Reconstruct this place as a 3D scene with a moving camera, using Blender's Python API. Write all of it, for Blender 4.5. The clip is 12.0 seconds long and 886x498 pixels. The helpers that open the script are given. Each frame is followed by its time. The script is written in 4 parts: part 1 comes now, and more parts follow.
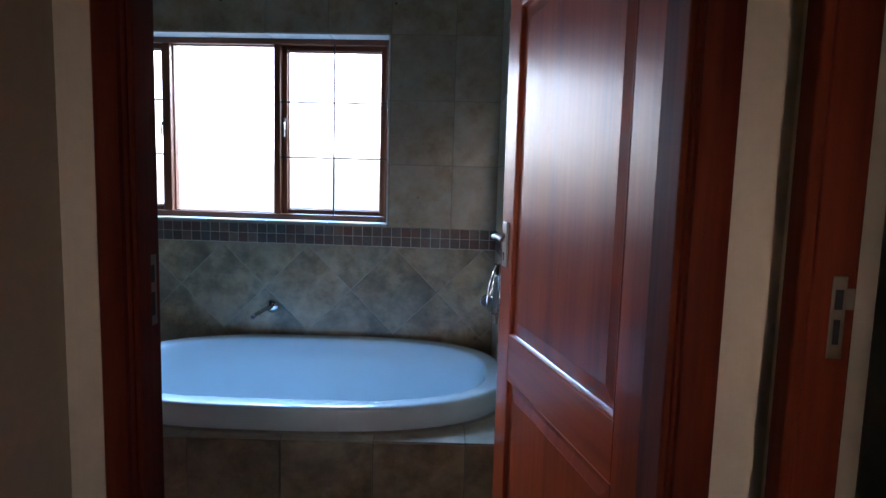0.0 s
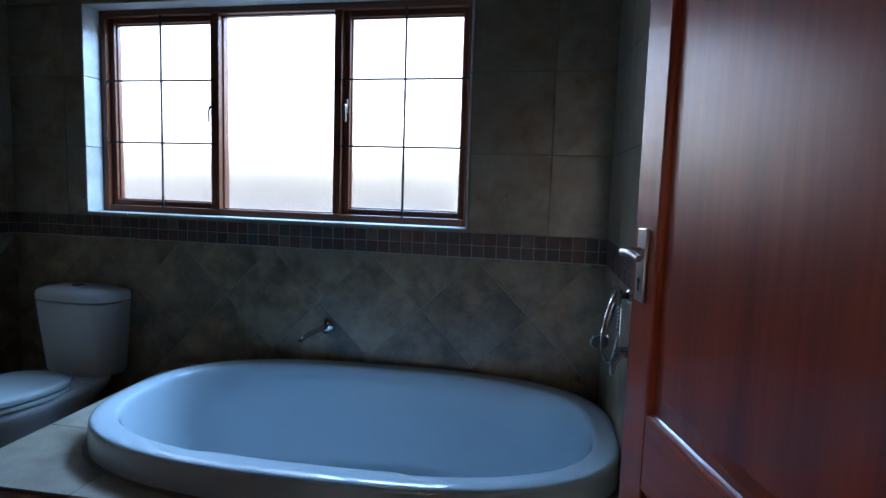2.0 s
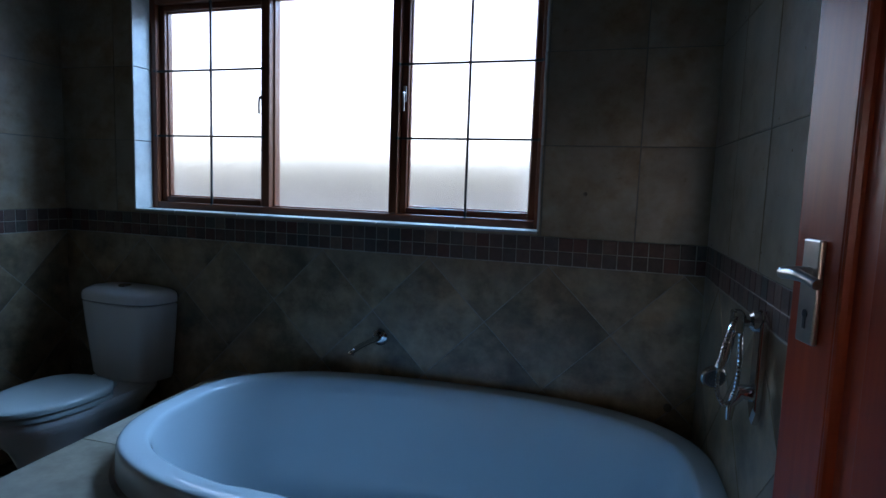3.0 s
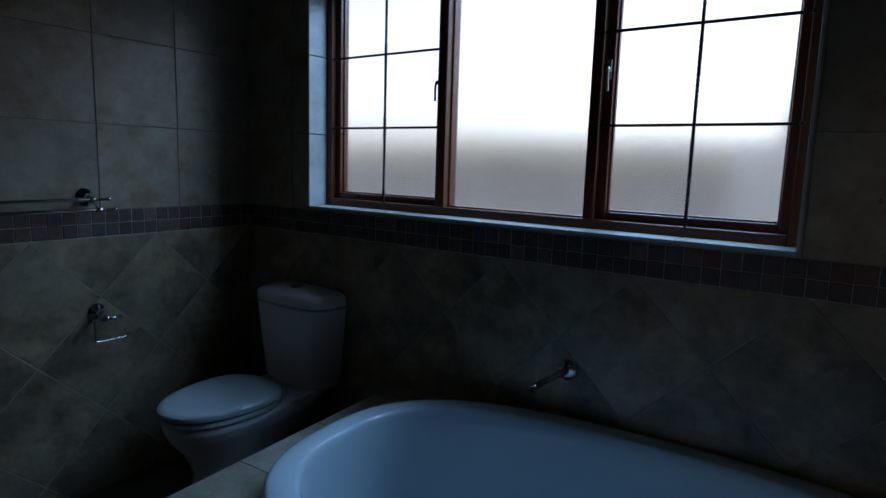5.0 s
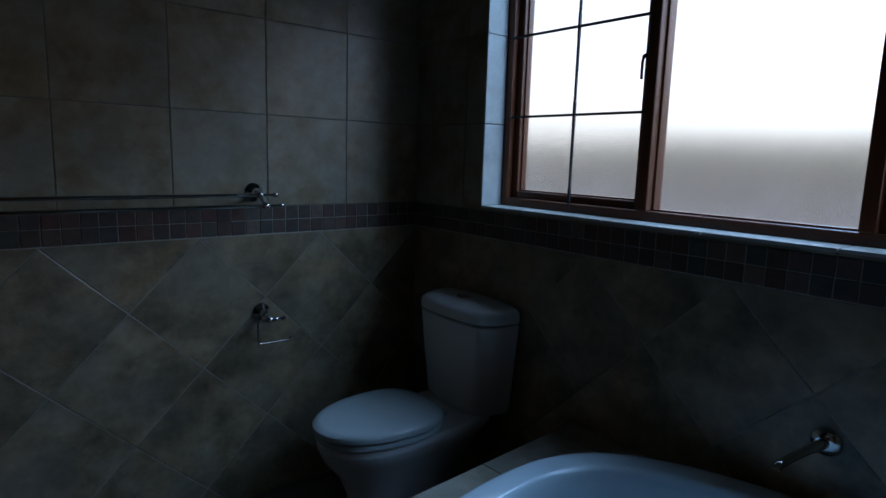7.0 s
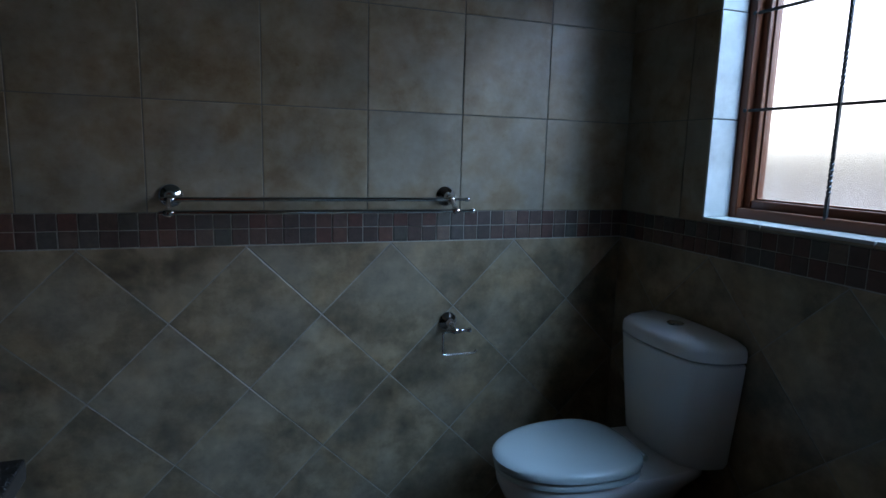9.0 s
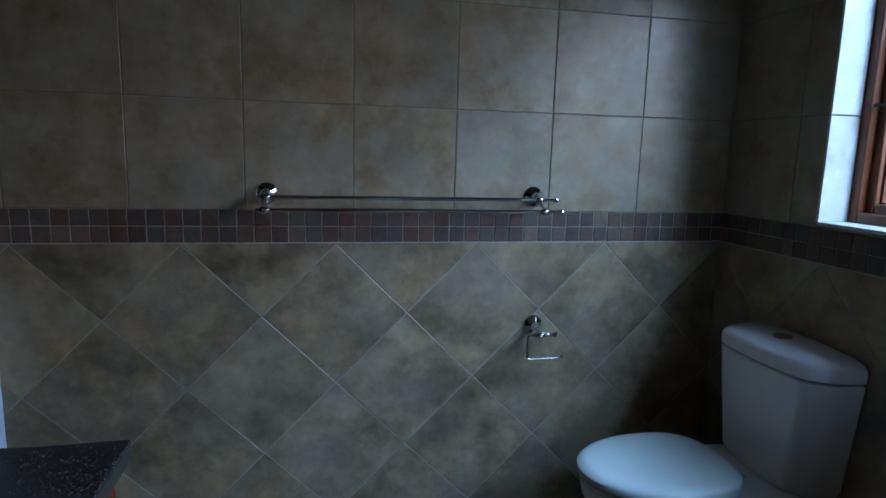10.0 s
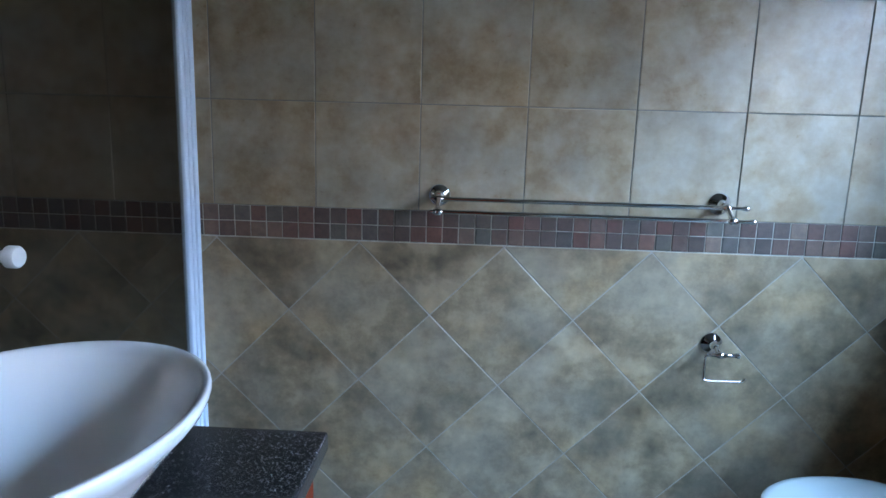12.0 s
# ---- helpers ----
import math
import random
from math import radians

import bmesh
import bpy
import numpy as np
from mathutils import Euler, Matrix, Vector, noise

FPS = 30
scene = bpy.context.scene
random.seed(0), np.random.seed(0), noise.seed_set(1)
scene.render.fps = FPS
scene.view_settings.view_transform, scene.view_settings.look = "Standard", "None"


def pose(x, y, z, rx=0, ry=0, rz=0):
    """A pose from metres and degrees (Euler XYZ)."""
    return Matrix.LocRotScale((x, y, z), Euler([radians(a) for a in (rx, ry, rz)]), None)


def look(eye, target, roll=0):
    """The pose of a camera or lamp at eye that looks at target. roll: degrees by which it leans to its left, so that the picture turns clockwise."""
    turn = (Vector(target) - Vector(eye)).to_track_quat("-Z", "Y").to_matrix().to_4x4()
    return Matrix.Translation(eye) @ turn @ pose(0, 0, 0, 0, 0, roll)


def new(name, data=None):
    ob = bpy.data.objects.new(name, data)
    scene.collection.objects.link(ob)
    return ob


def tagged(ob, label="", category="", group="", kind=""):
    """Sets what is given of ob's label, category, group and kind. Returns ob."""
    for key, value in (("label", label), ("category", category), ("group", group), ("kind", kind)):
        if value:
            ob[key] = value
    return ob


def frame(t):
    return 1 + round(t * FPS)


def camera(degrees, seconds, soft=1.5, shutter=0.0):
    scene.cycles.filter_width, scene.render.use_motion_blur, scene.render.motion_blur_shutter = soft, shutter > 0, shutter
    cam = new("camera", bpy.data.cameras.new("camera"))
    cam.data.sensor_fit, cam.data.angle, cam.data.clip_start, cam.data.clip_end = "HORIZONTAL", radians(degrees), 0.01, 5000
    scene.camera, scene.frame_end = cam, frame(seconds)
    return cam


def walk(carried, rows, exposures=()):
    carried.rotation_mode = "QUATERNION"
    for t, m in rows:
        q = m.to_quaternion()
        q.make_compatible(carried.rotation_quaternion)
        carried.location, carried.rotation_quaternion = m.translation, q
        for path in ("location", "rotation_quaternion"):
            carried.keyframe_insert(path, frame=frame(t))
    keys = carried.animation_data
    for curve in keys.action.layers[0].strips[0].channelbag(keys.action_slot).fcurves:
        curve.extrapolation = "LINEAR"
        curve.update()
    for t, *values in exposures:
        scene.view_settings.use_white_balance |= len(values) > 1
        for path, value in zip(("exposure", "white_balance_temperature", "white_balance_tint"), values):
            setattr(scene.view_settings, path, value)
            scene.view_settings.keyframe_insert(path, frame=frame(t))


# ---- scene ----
cam = camera(73.3, 12.0)
PATH = [
    (0, (2.803, -3.179, 1.39), (2.696, -1.193, 1.176), 1.6),
    (0.5, (2.78, -2.962, 1.376), (2.648, -0.977, 1.168), 1.6),
    (1, (2.761, -2.802, 1.356), (2.599, -0.819, 1.153), 1.7),
    (1.5, (2.75, -2.637, 1.361), (2.492, -0.665, 1.153), 1.7),
    (2, (2.762, -2.503, 1.348), (2.346, -0.558, 1.14), 1.8),
    (2.5, (2.734, -2.378, 1.338), (2.214, -0.458, 1.125), 1.9),
    (3, (2.669, -2.224, 1.338), (2.061, -0.331, 1.12), 2.0),
    (3.2, (2.646, -2.174, 1.338), (1.996, -0.296, 1.115), 2.1),
    (4.8, (2.462, -1.880, 1.376), (1.374, -0.229, 1.088), 1.8),
    (5, (2.445, -1.85, 1.379), (1.319, -0.222, 1.094), 1.8),
    (5.5, (2.394, -1.798, 1.369), (1.157, -0.253, 1.08), 1.9),
    (6, (2.307, -1.732, 1.357), (0.988, -0.258, 1.064), 1.9),
    (6.5, (2.208, -1.67, 1.361), (0.798, -0.283, 1.065), 2.0),
    (7, (2.147, -1.614, 1.359), (0.625, -0.353, 1.052), 1.8),
    (8.8, (1.990, -1.492, 1.354), (0.182, -0.698, 1.041), 1.7),
    (9, (1.98, -1.483, 1.353), (0.126, -0.803, 1.039), 1.6),
    (9.5, (1.963, -1.481, 1.352), (0.066, -0.931, 1.035), 1.7),
    (10, (1.954, -1.486, 1.348), (0.023, -1.073, 1.029), 1.6),
    (10.5, (1.940, -1.512, 1.346), (-0.012, -1.217, 1.026), 1.65),
    (11, (1.925, -1.538, 1.345), (-0.042, -1.378, 1.02), 1.6),
    (11.5, (1.911, -1.557, 1.348), (-0.061, -1.5, 1.02), 1.7),
    (12, (1.919, -1.553, 1.366), (-0.05, -1.626, 1.022), 1.7),
]
EXPOSURE = [(0.0, 4.1, 6200, 25), (1.0, 3.65, 6150, 25), (2.0, 3.0, 6100, 24), (3.0, 2.3, 6050, 23), (4.0, 1.65, 6100, 23), (5.5, 1.1, 6200, 22), (7.0, 1.3, 6300, 23),
            (8.0, 1.95, 6400, 24), (9.0, 2.6, 6400, 24), (9.5, 2.9, 6400, 24), (10.5, 3.55, 6400, 24), (11.2, 4.0, 6400, 24), (12.0, 4.55, 6400, 24)]
walk(cam, [(t, look(eye, target, roll)) for t, eye, target, roll in PATH], EXPOSURE)

# ---------------------------------------------------------------- light
world = bpy.data.worlds.new("sky")
scene.world = world
world.use_nodes = True
wn = world.node_tree
sky = wn.nodes.new("ShaderNodeTexSky")
sky.sky_type = "NISHITA"
sky.sun_disc = False
sky.sun_elevation, sky.sun_rotation = radians(28), radians(200)
sky.air_density, sky.dust_density = 1.0, 2.5
wn.nodes["Background"].inputs["Strength"].default_value = 0.15
haze = wn.nodes.new("ShaderNodeHueSaturation")
haze.inputs["Saturation"].default_value, haze.inputs["Value"].default_value = 0.5, 1.15
wn.links.new(sky.outputs[0], haze.inputs["Color"])
wn.links.new(haze.outputs[0], wn.nodes["Background"].inputs["Color"])
sun = new("sun", bpy.data.lights.new("sun", "SUN"))
sun.data.energy, sun.data.angle, sun.data.color = 1.5, radians(2.0), (1.0, 0.93, 0.82)
sun.matrix_world = look((0, -20, 12), (4, 0, 0))
# daylight of the upper sky that falls through the window
sky_lamp = new("window_daylight", bpy.data.lights.new("window_daylight", "AREA"))
sky_lamp.data.shape, sky_lamp.data.size, sky_lamp.data.size_y = "RECTANGLE", 2.4, 0.5
sky_lamp.data.energy, sky_lamp.data.color = 18.0, (0.30, 0.62, 1.0)
sky_lamp.matrix_world = look((1.95, 1.05, 2.75), (1.0, -1.2, 0.8))

# ---------------------------------------------------------------- materials
def nodes_of(name):
    m = bpy.data.materials.new(name)
    m.use_nodes = True
    nt = m.node_tree
    return m, nt, nt.nodes["Principled BSDF"]


def ramp_node(nt, fac, stops):
    r = nt.nodes.new("ShaderNodeValToRGB")
    el = r.color_ramp.elements
    while len(el) < len(stops):
        el.new(0.5)
    for e, (p, c) in zip(el, stops):
        e.position, e.color = p, (*c, 1)
    nt.links.new(fac, r.inputs[0])
    return r.outputs[0]


def coords(nt, per_object=True, scale=(1, 1, 1)):
    """World-size coordinates, shifted at random from piece to piece."""
    tc = nt.nodes.new("ShaderNodeTexCoord")
    mp = nt.nodes.new("ShaderNodeMapping")
    mp.inputs["Scale"].default_value = scale
    nt.links.new(tc.outputs["Object"], mp.inputs["Vector"])
    if per_object:
        oi = nt.nodes.new("ShaderNodeObjectInfo")
        mu = nt.nodes.new("ShaderNodeMath")
        mu.operation = "MULTIPLY"
        mu.inputs[1].default_value = 37.0
        nt.links.new(oi.outputs["Random"], mu.inputs[0])
        cx = nt.nodes.new("ShaderNodeCombineXYZ")
        for s in "XYZ":
            nt.links.new(mu.outputs[0], cx.inputs[s])
        nt.links.new(cx.outputs[0], mp.inputs["Location"])
    return mp.outputs[0]


def noise_node(nt, vec, scale, detail=4.0, rough=0.55, out="Fac"):
    n = nt.nodes.new("ShaderNodeTexNoise")
    n.inputs["Scale"].default_value, n.inputs["Detail"].default_value = scale, detail
    n.inputs["Roughness"].default_value = rough
    nt.links.new(vec, n.inputs["Vector"])
    return n.outputs[out]


def mix_node(nt, fac, a, b, mode="MIX"):
    m = nt.nodes.new("ShaderNodeMix")
    m.data_type, m.blend_type = "RGBA", mode
    for sock, v in ((m.inputs[0], fac), (m.inputs[6], a), (m.inputs[7], b)):
        if isinstance(v, bpy.types.NodeSocket):
            nt.links.new(v, sock)
        elif isinstance(v, tuple):
            sock.default_value = (*v, 1)
        else:
            sock.default_value = v
    return m.outputs[2]


def bump_node(nt, bsdf, height, strength, dist=0.002):
    b = nt.nodes.new("ShaderNodeBump")
    b.inputs["Strength"].default_value, b.inputs["Distance"].default_value = strength, dist
    nt.links.new(height, b.inputs["Height"])
    nt.links.new(b.outputs[0], bsdf.inputs["Normal"])


def plain(name, color, rough=0.5, metal=0.0, vary=0.08, grain=40.0, bump=0.05, coat=0.0):
    m, nt, b = nodes_of(name)
    v = coords(nt)
    n = noise_node(nt, v, grain, 5)
    big = noise_node(nt, v, grain / 12, 3)
    dark = tuple(c * (1 - vary) for c in color)
    lite = tuple(min(1, c * (1 + vary)) for c in color)
    c1 = ramp_node(nt, n, [(0.3, dark), (0.7, lite)])
    c2 = ramp_node(nt, big, [(0.3, dark), (0.7, lite)])
    nt.links.new(mix_node(nt, 0.5, c1, c2), b.inputs["Base Color"])
    b.inputs["Roughness"].default_value, b.inputs["Metallic"].default_value = rough, metal
    b.inputs["Coat Weight"].default_value = coat
    if bump:
        bump_node(nt, b, n, bump)
    return m


def stone_tile(name, low, mid, high, cloud, rough=0.38, mottle=0.0):
    """Glazed ceramic tile that imitates mottled stone."""
    m, nt, b = nodes_of(name)
    v = coords(nt)
    n1 = noise_node(nt, v, 10.0, 6, 0.6)
    n2 = noise_node(nt, v, 34.0, 6, 0.65)
    n3 = noise_node(nt, v, 4.2, 4, 0.55)
    c = ramp_node(nt, n1, [(0.36, low), (0.5, mid), (0.63, high)])
    c = mix_node(nt, ramp_node(nt, n3, [(0.44, (0, 0, 0)), (0.6, (1, 1, 1))]), c, mix_node(nt, 0.6, c, cloud))
    c = mix_node(nt, 0.25, c, ramp_node(nt, n2, [(0.35, low), (0.65, high)]))
    if mottle:
        smoke = noise_node(nt, v, 4.6, 5, 0.58)
        rust = noise_node(nt, v, 5.2, 3, 0.5)
        c = mix_node(nt, mottle, c, mix_node(nt, 1.0, c, ramp_node(nt, smoke, [(0.36, (0.52, 0.54, 0.56)), (0.50, (0.98, 0.98, 0.98)), (0.66, (1.32, 1.29, 1.22))]), "MULTIPLY"))
        c = mix_node(nt, mottle * 0.6, c, mix_node(nt, 1.0, c, ramp_node(nt, rust, [(0.52, (1, 1, 1)), (0.68, (1.12, 0.88, 0.62))]), "MULTIPLY"))
    oi = nt.nodes.new("ShaderNodeObjectInfo")
    c = mix_node(nt, 0.5, c, mix_node(nt, 1.0, c, ramp_node(nt, oi.outputs["Random"], [(0.0, (0.72, 0.70, 0.67)), (1.0, (1.06, 1.06, 1.06))]), "MULTIPLY"))
    nt.links.new(c, b.inputs["Base Color"])
    rr = nt.nodes.new("ShaderNodeMapRange")
    rr.inputs["To Min"].default_value, rr.inputs["To Max"].default_value = rough - 0.08, rough + 0.12
    nt.links.new(n2, rr.inputs["Value"])
    nt.links.new(rr.outputs[0], b.inputs["Roughness"])
    bump_node(nt, b, n2, 0.12, 0.002)
    return m


def slate_mosaic():
    m, nt, b = nodes_of("slate_mosaic")
    oi = nt.nodes.new("ShaderNodeObjectInfo")
    base = Vector((0.100, 0.066, 0.052))
    tones = ((0.125, 0.042, 0.028), (0.060, 0.045, 0.036), (0.165, 0.070, 0.045), (0.085, 0.090, 0.070), (0.110, 0.055, 0.040), (0.230, 0.150, 0.105),
             (0.070, 0.036, 0.028), (0.105, 0.095, 0.078), (0.150, 0.055, 0.036), (0.048, 0.062, 0.056), (0.190, 0.105, 0.070), (0.085, 0.055, 0.042))
    c = ramp_node(nt, oi.outputs["Random"], [((k + 0.5) / len(tones), tuple(base.lerp(Vector(t), 0.72))) for k, t in enumerate(tones)])
    v = coords(nt)
    n = noise_node(nt, v, 38.0, 6, 0.65)
    c = mix_node(nt, 0.6, c, mix_node(nt, 1.0, c, ramp_node(nt, n, [(0.3, (0.68, 0.68, 0.68)), (0.7, (1.6, 1.52, 1.42))]), "MULTIPLY"))
    nt.links.new(c, b.inputs["Base Color"])
    b.inputs["Roughness"].default_value = 0.5
    bump_node(nt, b, n, 0.5, 0.003)
    return m


def wood(name, dark, mid, light, rough=0.22, axis=2, coat=0.5, spec=0.25):
    """Varnished reddish hardwood with the grain along one axis."""
    m, nt, b = nodes_of(name)
    sc = [9.0, 9.0, 9.0]
    sc[axis] = 0.45
    v = coords(nt, True, tuple(sc))
    n = noise_node(nt, v, 1.0, 6, 0.6)
    fine = noise_node(nt, v, 7.0, 5, 0.6)
    slow = noise_node(nt, coords(nt, True), 2.0, 2)
    c = ramp_node(nt, n, [(0.25, dark), (0.5, mid), (0.8, light)])
    c = mix_node(nt, 0.26, c, ramp_node(nt, fine, [(0.35, dark), (0.65, light)]))
    c = mix_node(nt, 0.35, c, mix_node(nt, 1.0, c, ramp_node(nt, slow, [(0.3, (0.7, 0.66, 0.62)), (0.7, (1.1, 1.1, 1.1))]), "MULTIPLY"))
    nt.links.new(c, b.inputs["Base Color"])
    b.inputs["Roughness"].default_value = rough
    rr = nt.nodes.new("ShaderNodeMapRange")
    rr.inputs["To Min"].default_value, rr.inputs["To Max"].default_value = rough - 0.05, rough + 0.1
    nt.links.new(n, rr.inputs["Value"])
    nt.links.new(rr.outputs[0], b.inputs["Roughness"])
    b.inputs["Coat Weight"].default_value, b.inputs["Coat Roughness"].default_value = coat, 0.22
    b.inputs["Specular IOR Level"].default_value = spec
    bump_node(nt, b, fine, 0.06, 0.001)
    return m


def granite():
    m, nt, b = nodes_of("black_granite")
    v = coords(nt)
    n = noise_node(nt, v, 300.0, 3, 0.7)
    n2 = noise_node(nt, v, 60.0, 4, 0.6)
    c = ramp_node(nt, n, [(0.40, (0.012, 0.013, 0.014)), (0.55, (0.022, 0.024, 0.025)), (0.70, (0.085, 0.085, 0.083))])
    c = mix_node(nt, 0.4, c, ramp_node(nt, n2, [(0.4, (0.012, 0.013, 0.014)), (0.68, (0.050, 0.050, 0.049))]))
    nt.links.new(c, b.inputs["Base Color"])
    b.inputs["Roughness"].default_value = 0.22
    return m


def glass(name, rough, tint=(0.93, 0.97, 0.96)):
    m, nt, b = nodes_of(name)
    b.inputs["Base Color"].default_value = (*tint, 1)
    b.inputs["Transmission Weight"].default_value = 1.0
    b.inputs["IOR"].default_value = 1.45
    b.inputs["Roughness"].default_value = rough
    return m


M_UPPER = stone_tile("wall_tile_sand", (0.25, 0.168, 0.09), (0.34, 0.258, 0.16), (0.41, 0.337, 0.24), (0.37, 0.338, 0.27), 0.29, 0.3)
M_LOWER = stone_tile("wall_tile_stone", (0.17, 0.122, 0.072), (0.285, 0.205, 0.12), (0.42, 0.312, 0.195), (0.385, 0.322, 0.232), 0.31, 0.7)
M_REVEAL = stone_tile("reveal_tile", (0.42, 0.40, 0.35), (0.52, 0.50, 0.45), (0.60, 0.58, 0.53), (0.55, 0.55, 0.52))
M_DECK = stone_tile("deck_tile", (0.27, 0.23, 0.165), (0.38, 0.33, 0.25), (0.47, 0.42, 0.33), (0.40, 0.38, 0.32), 0.3)
M_FLOOR = stone_tile("floor_tile_stone", (0.07, 0.055, 0.04), (0.12, 0.095, 0.07), (0.17, 0.14, 0.105), (0.14, 0.125, 0.105), 0.4)
M_MOSAIC = slate_mosaic()
M_GROUT = plain("grout", (0.20, 0.185, 0.15), 0.9, vary=0.15, grain=60, bump=0.3)
M_GROUT_PALE = plain("pale_grout", (0.33, 0.30, 0.25), 0.9, vary=0.3, grain=60, bump=0.3)
M_GROUT_BAND = plain("band_grout_tan", (0.42, 0.385, 0.32), 0.9, vary=0.35, grain=45, bump=0.3)
M_GROUT_DARK = plain("grout_grey", (0.17, 0.155, 0.135), 0.9, vary=0.15, grain=60, bump=0.3)
M_DOOR = wood("mahogany_varnish", (0.24, 0.024, 0.006), (0.48, 0.058, 0.013), (0.64, 0.10, 0.022), 0.36)
M_RAIL = wood("mahogany_rail", (0.26, 0.027, 0.007), (0.50, 0.064, 0.015), (0.66, 0.11, 0.025), 0.36, axis=0)
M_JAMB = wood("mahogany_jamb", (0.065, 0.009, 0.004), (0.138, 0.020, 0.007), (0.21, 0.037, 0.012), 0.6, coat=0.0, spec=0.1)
M_SASH = wood("meranti_sash", (0.085, 0.02, 0.008), (0.165, 0.043, 0.016), (0.245, 0.075, 0.027), 0.34)
M_SASH_H = wood("meranti_sash_rail", (0.085, 0.02, 0.008), (0.165, 0.043, 0.016), (0.245, 0.075, 0.027), 0.34, axis=0)
M_CERAMIC = plain("white_ceramic", (0.78, 0.775, 0.765), 0.08, vary=0.015, grain=6, bump=0.0, coat=0.3)
# white acrylic; its dimness and blue window light are put into the colour
M_ACRYLIC = plain("dimmed_bath_acrylic", (0.58, 0.70, 0.75), 0.09, vary=0.02, grain=8, bump=0.0, coat=0.2)
M_SEAT = plain("white_seat_plastic", (0.50, 0.565, 0.55), 0.16, vary=0.015, grain=9, bump=0.0)
M_CHROME = plain("chrome", (0.66, 0.666, 0.67), 0.05, 1.0, vary=0.03, grain=30, bump=0.0)
M_STEEL = plain("satin_steel", (0.50, 0.48, 0.455), 0.32, 1.0, vary=0.08, grain=90, bump=0.03)
M_IRON = plain("black_iron", (0.018, 0.017, 0.016), 0.5, vary=0.2, grain=60)
M_NOZZLE = plain("grey_nozzle_rubber", (0.13, 0.14, 0.16), 0.4, vary=0.15, grain=60)
M_DARK = plain("dark_slot", (0.01, 0.01, 0.01), 0.7, vary=0.1)
M_BRASS = plain("dull_nickel", (0.24, 0.195, 0.145), 0.5, 1.0, vary=0.1, grain=60, bump=0.03)
M_GRANITE = granite()
M_ALU = plain("white_aluminium", (0.62, 0.72, 0.82), 0.3, vary=0.03, grain=30, bump=0.0)
M_PLASTER = plain("cream_plaster", (0.60, 0.49, 0.36), 0.85, vary=0.06, grain=55, bump=0.15)
# unseen ceilings, coloured dark so that less light bounces back
M_CEILING = plain("low_bounce_ceiling", (0.24, 0.21, 0.17), 0.9, vary=0.03, grain=40, bump=0.1)
M_CARPET = plain("hall_floor_tile", (0.30, 0.25, 0.19), 0.45, vary=0.15, grain=20, bump=0.05)
M_WHITE = plain("white_plastic", (0.75, 0.75, 0.73), 0.35, vary=0.03, bump=0.0)
M_SEALANT = plain("sealant", (0.30, 0.27, 0.23), 0.6, vary=0.2, grain=50)
M_FROST = glass("frosted_glass", 0.19)
# grey tint that darkens what is seen through the pane
M_SHOWER_GLASS = glass("shower_glass", 0.0, (0.46, 0.47, 0.45))
M_GRASS = plain("paved_yard", (0.105, 0.115, 0.125), 0.95, vary=0.35, grain=8, bump=0.2)
M_LEAF = plain("hedge_leaf", (0.045, 0.05, 0.036), 0.8, vary=0.15, grain=10, bump=0.0)
M_TRUNK = plain("bark", (0.12, 0.09, 0.065), 0.9, vary=0.3, grain=20)
M_HILL = plain("hazy_hill", (0.052, 0.055, 0.042), 0.95, vary=0.25, grain=0.4, bump=0.0)
# pale plaster; the wall's bluish shade is put into this colour
M_YARD = plain("yard_wall_in_shade", (0.105, 0.125, 0.14), 0.9, vary=0.06, grain=20)

# ---------------------------------------------------------------- mesh helpers
def mesh_of(name, bm, mat, smooth=False):
    me = bpy.data.meshes.new(name)
    bmesh.ops.recalc_face_normals(bm, faces=bm.faces)
    bm.to_mesh(me)
    bm.free()
    me.materials.append(mat)
    if smooth:
        for p in me.polygons:
            p.use_smooth = True
    return me


def smooth_by_angle(ob, deg=40):
    me = ob.data
    for p in me.polygons:
        p.use_smooth = True
    me.set_sharp_from_angle(angle=radians(deg))
    return ob


def part(name, bm, mat, parent=None, label="", smooth=0):
    ob = new(name, mesh_of(name, bm, mat))
    if smooth:
        smooth_by_angle(ob, smooth)
    if parent is not None:
        ob.parent = parent
    if label:
        tagged(ob, label)
    return ob


def thing(name, label, category, at=(0, 0, 0), group="", turn=0.0):
    ob = new(name)
    ob.empty_display_size = 0.1
    ob.matrix_world = pose(*at, 0, 0, turn)
    return tagged(ob, label, category, group)


def box_bm(x0, x1, y0, y1, z0, z1, bevel=0.0, seg=2, bm=None):
    own = bm is None
    b = bmesh.new()
    bmesh.ops.create_cube(b, size=1)
    for v in b.verts:
        v.co = Vector((x0 + (v.co.x + 0.5) * (x1 - x0), y0 + (v.co.y + 0.5) * (y1 - y0), z0 + (v.co.z + 0.5) * (z1 - z0)))
    if bevel:
        bmesh.ops.bevel(b, geom=b.edges[:], offset=bevel, segments=seg, affect="EDGES", profile=0.5)
    if own:
        return b
    join(bm, b)
    return bm


def join(bm, other, m=None):
    me = bpy.data.meshes.new("tmp")
    other.to_mesh(me)
    other.free()
    if m is not None:
        me.transform(m)
    bm.from_mesh(me)
    bpy.data.meshes.remove(me)
    return bm


def loft(rings, cap0=True, cap1=True):
    bm = bmesh.new()
    rows = [[bm.verts.new(p) for p in r] for r in rings]
    n = len(rows[0])
    for a, b in zip(rows, rows[1:]):
        for i in range(n):
            bm.faces.new((a[i], a[(i + 1) % n], b[(i + 1) % n], b[i]))
    if cap0:
        bm.faces.new(rows[0])
    if cap1:
        bm.faces.new(rows[-1])
    return bm


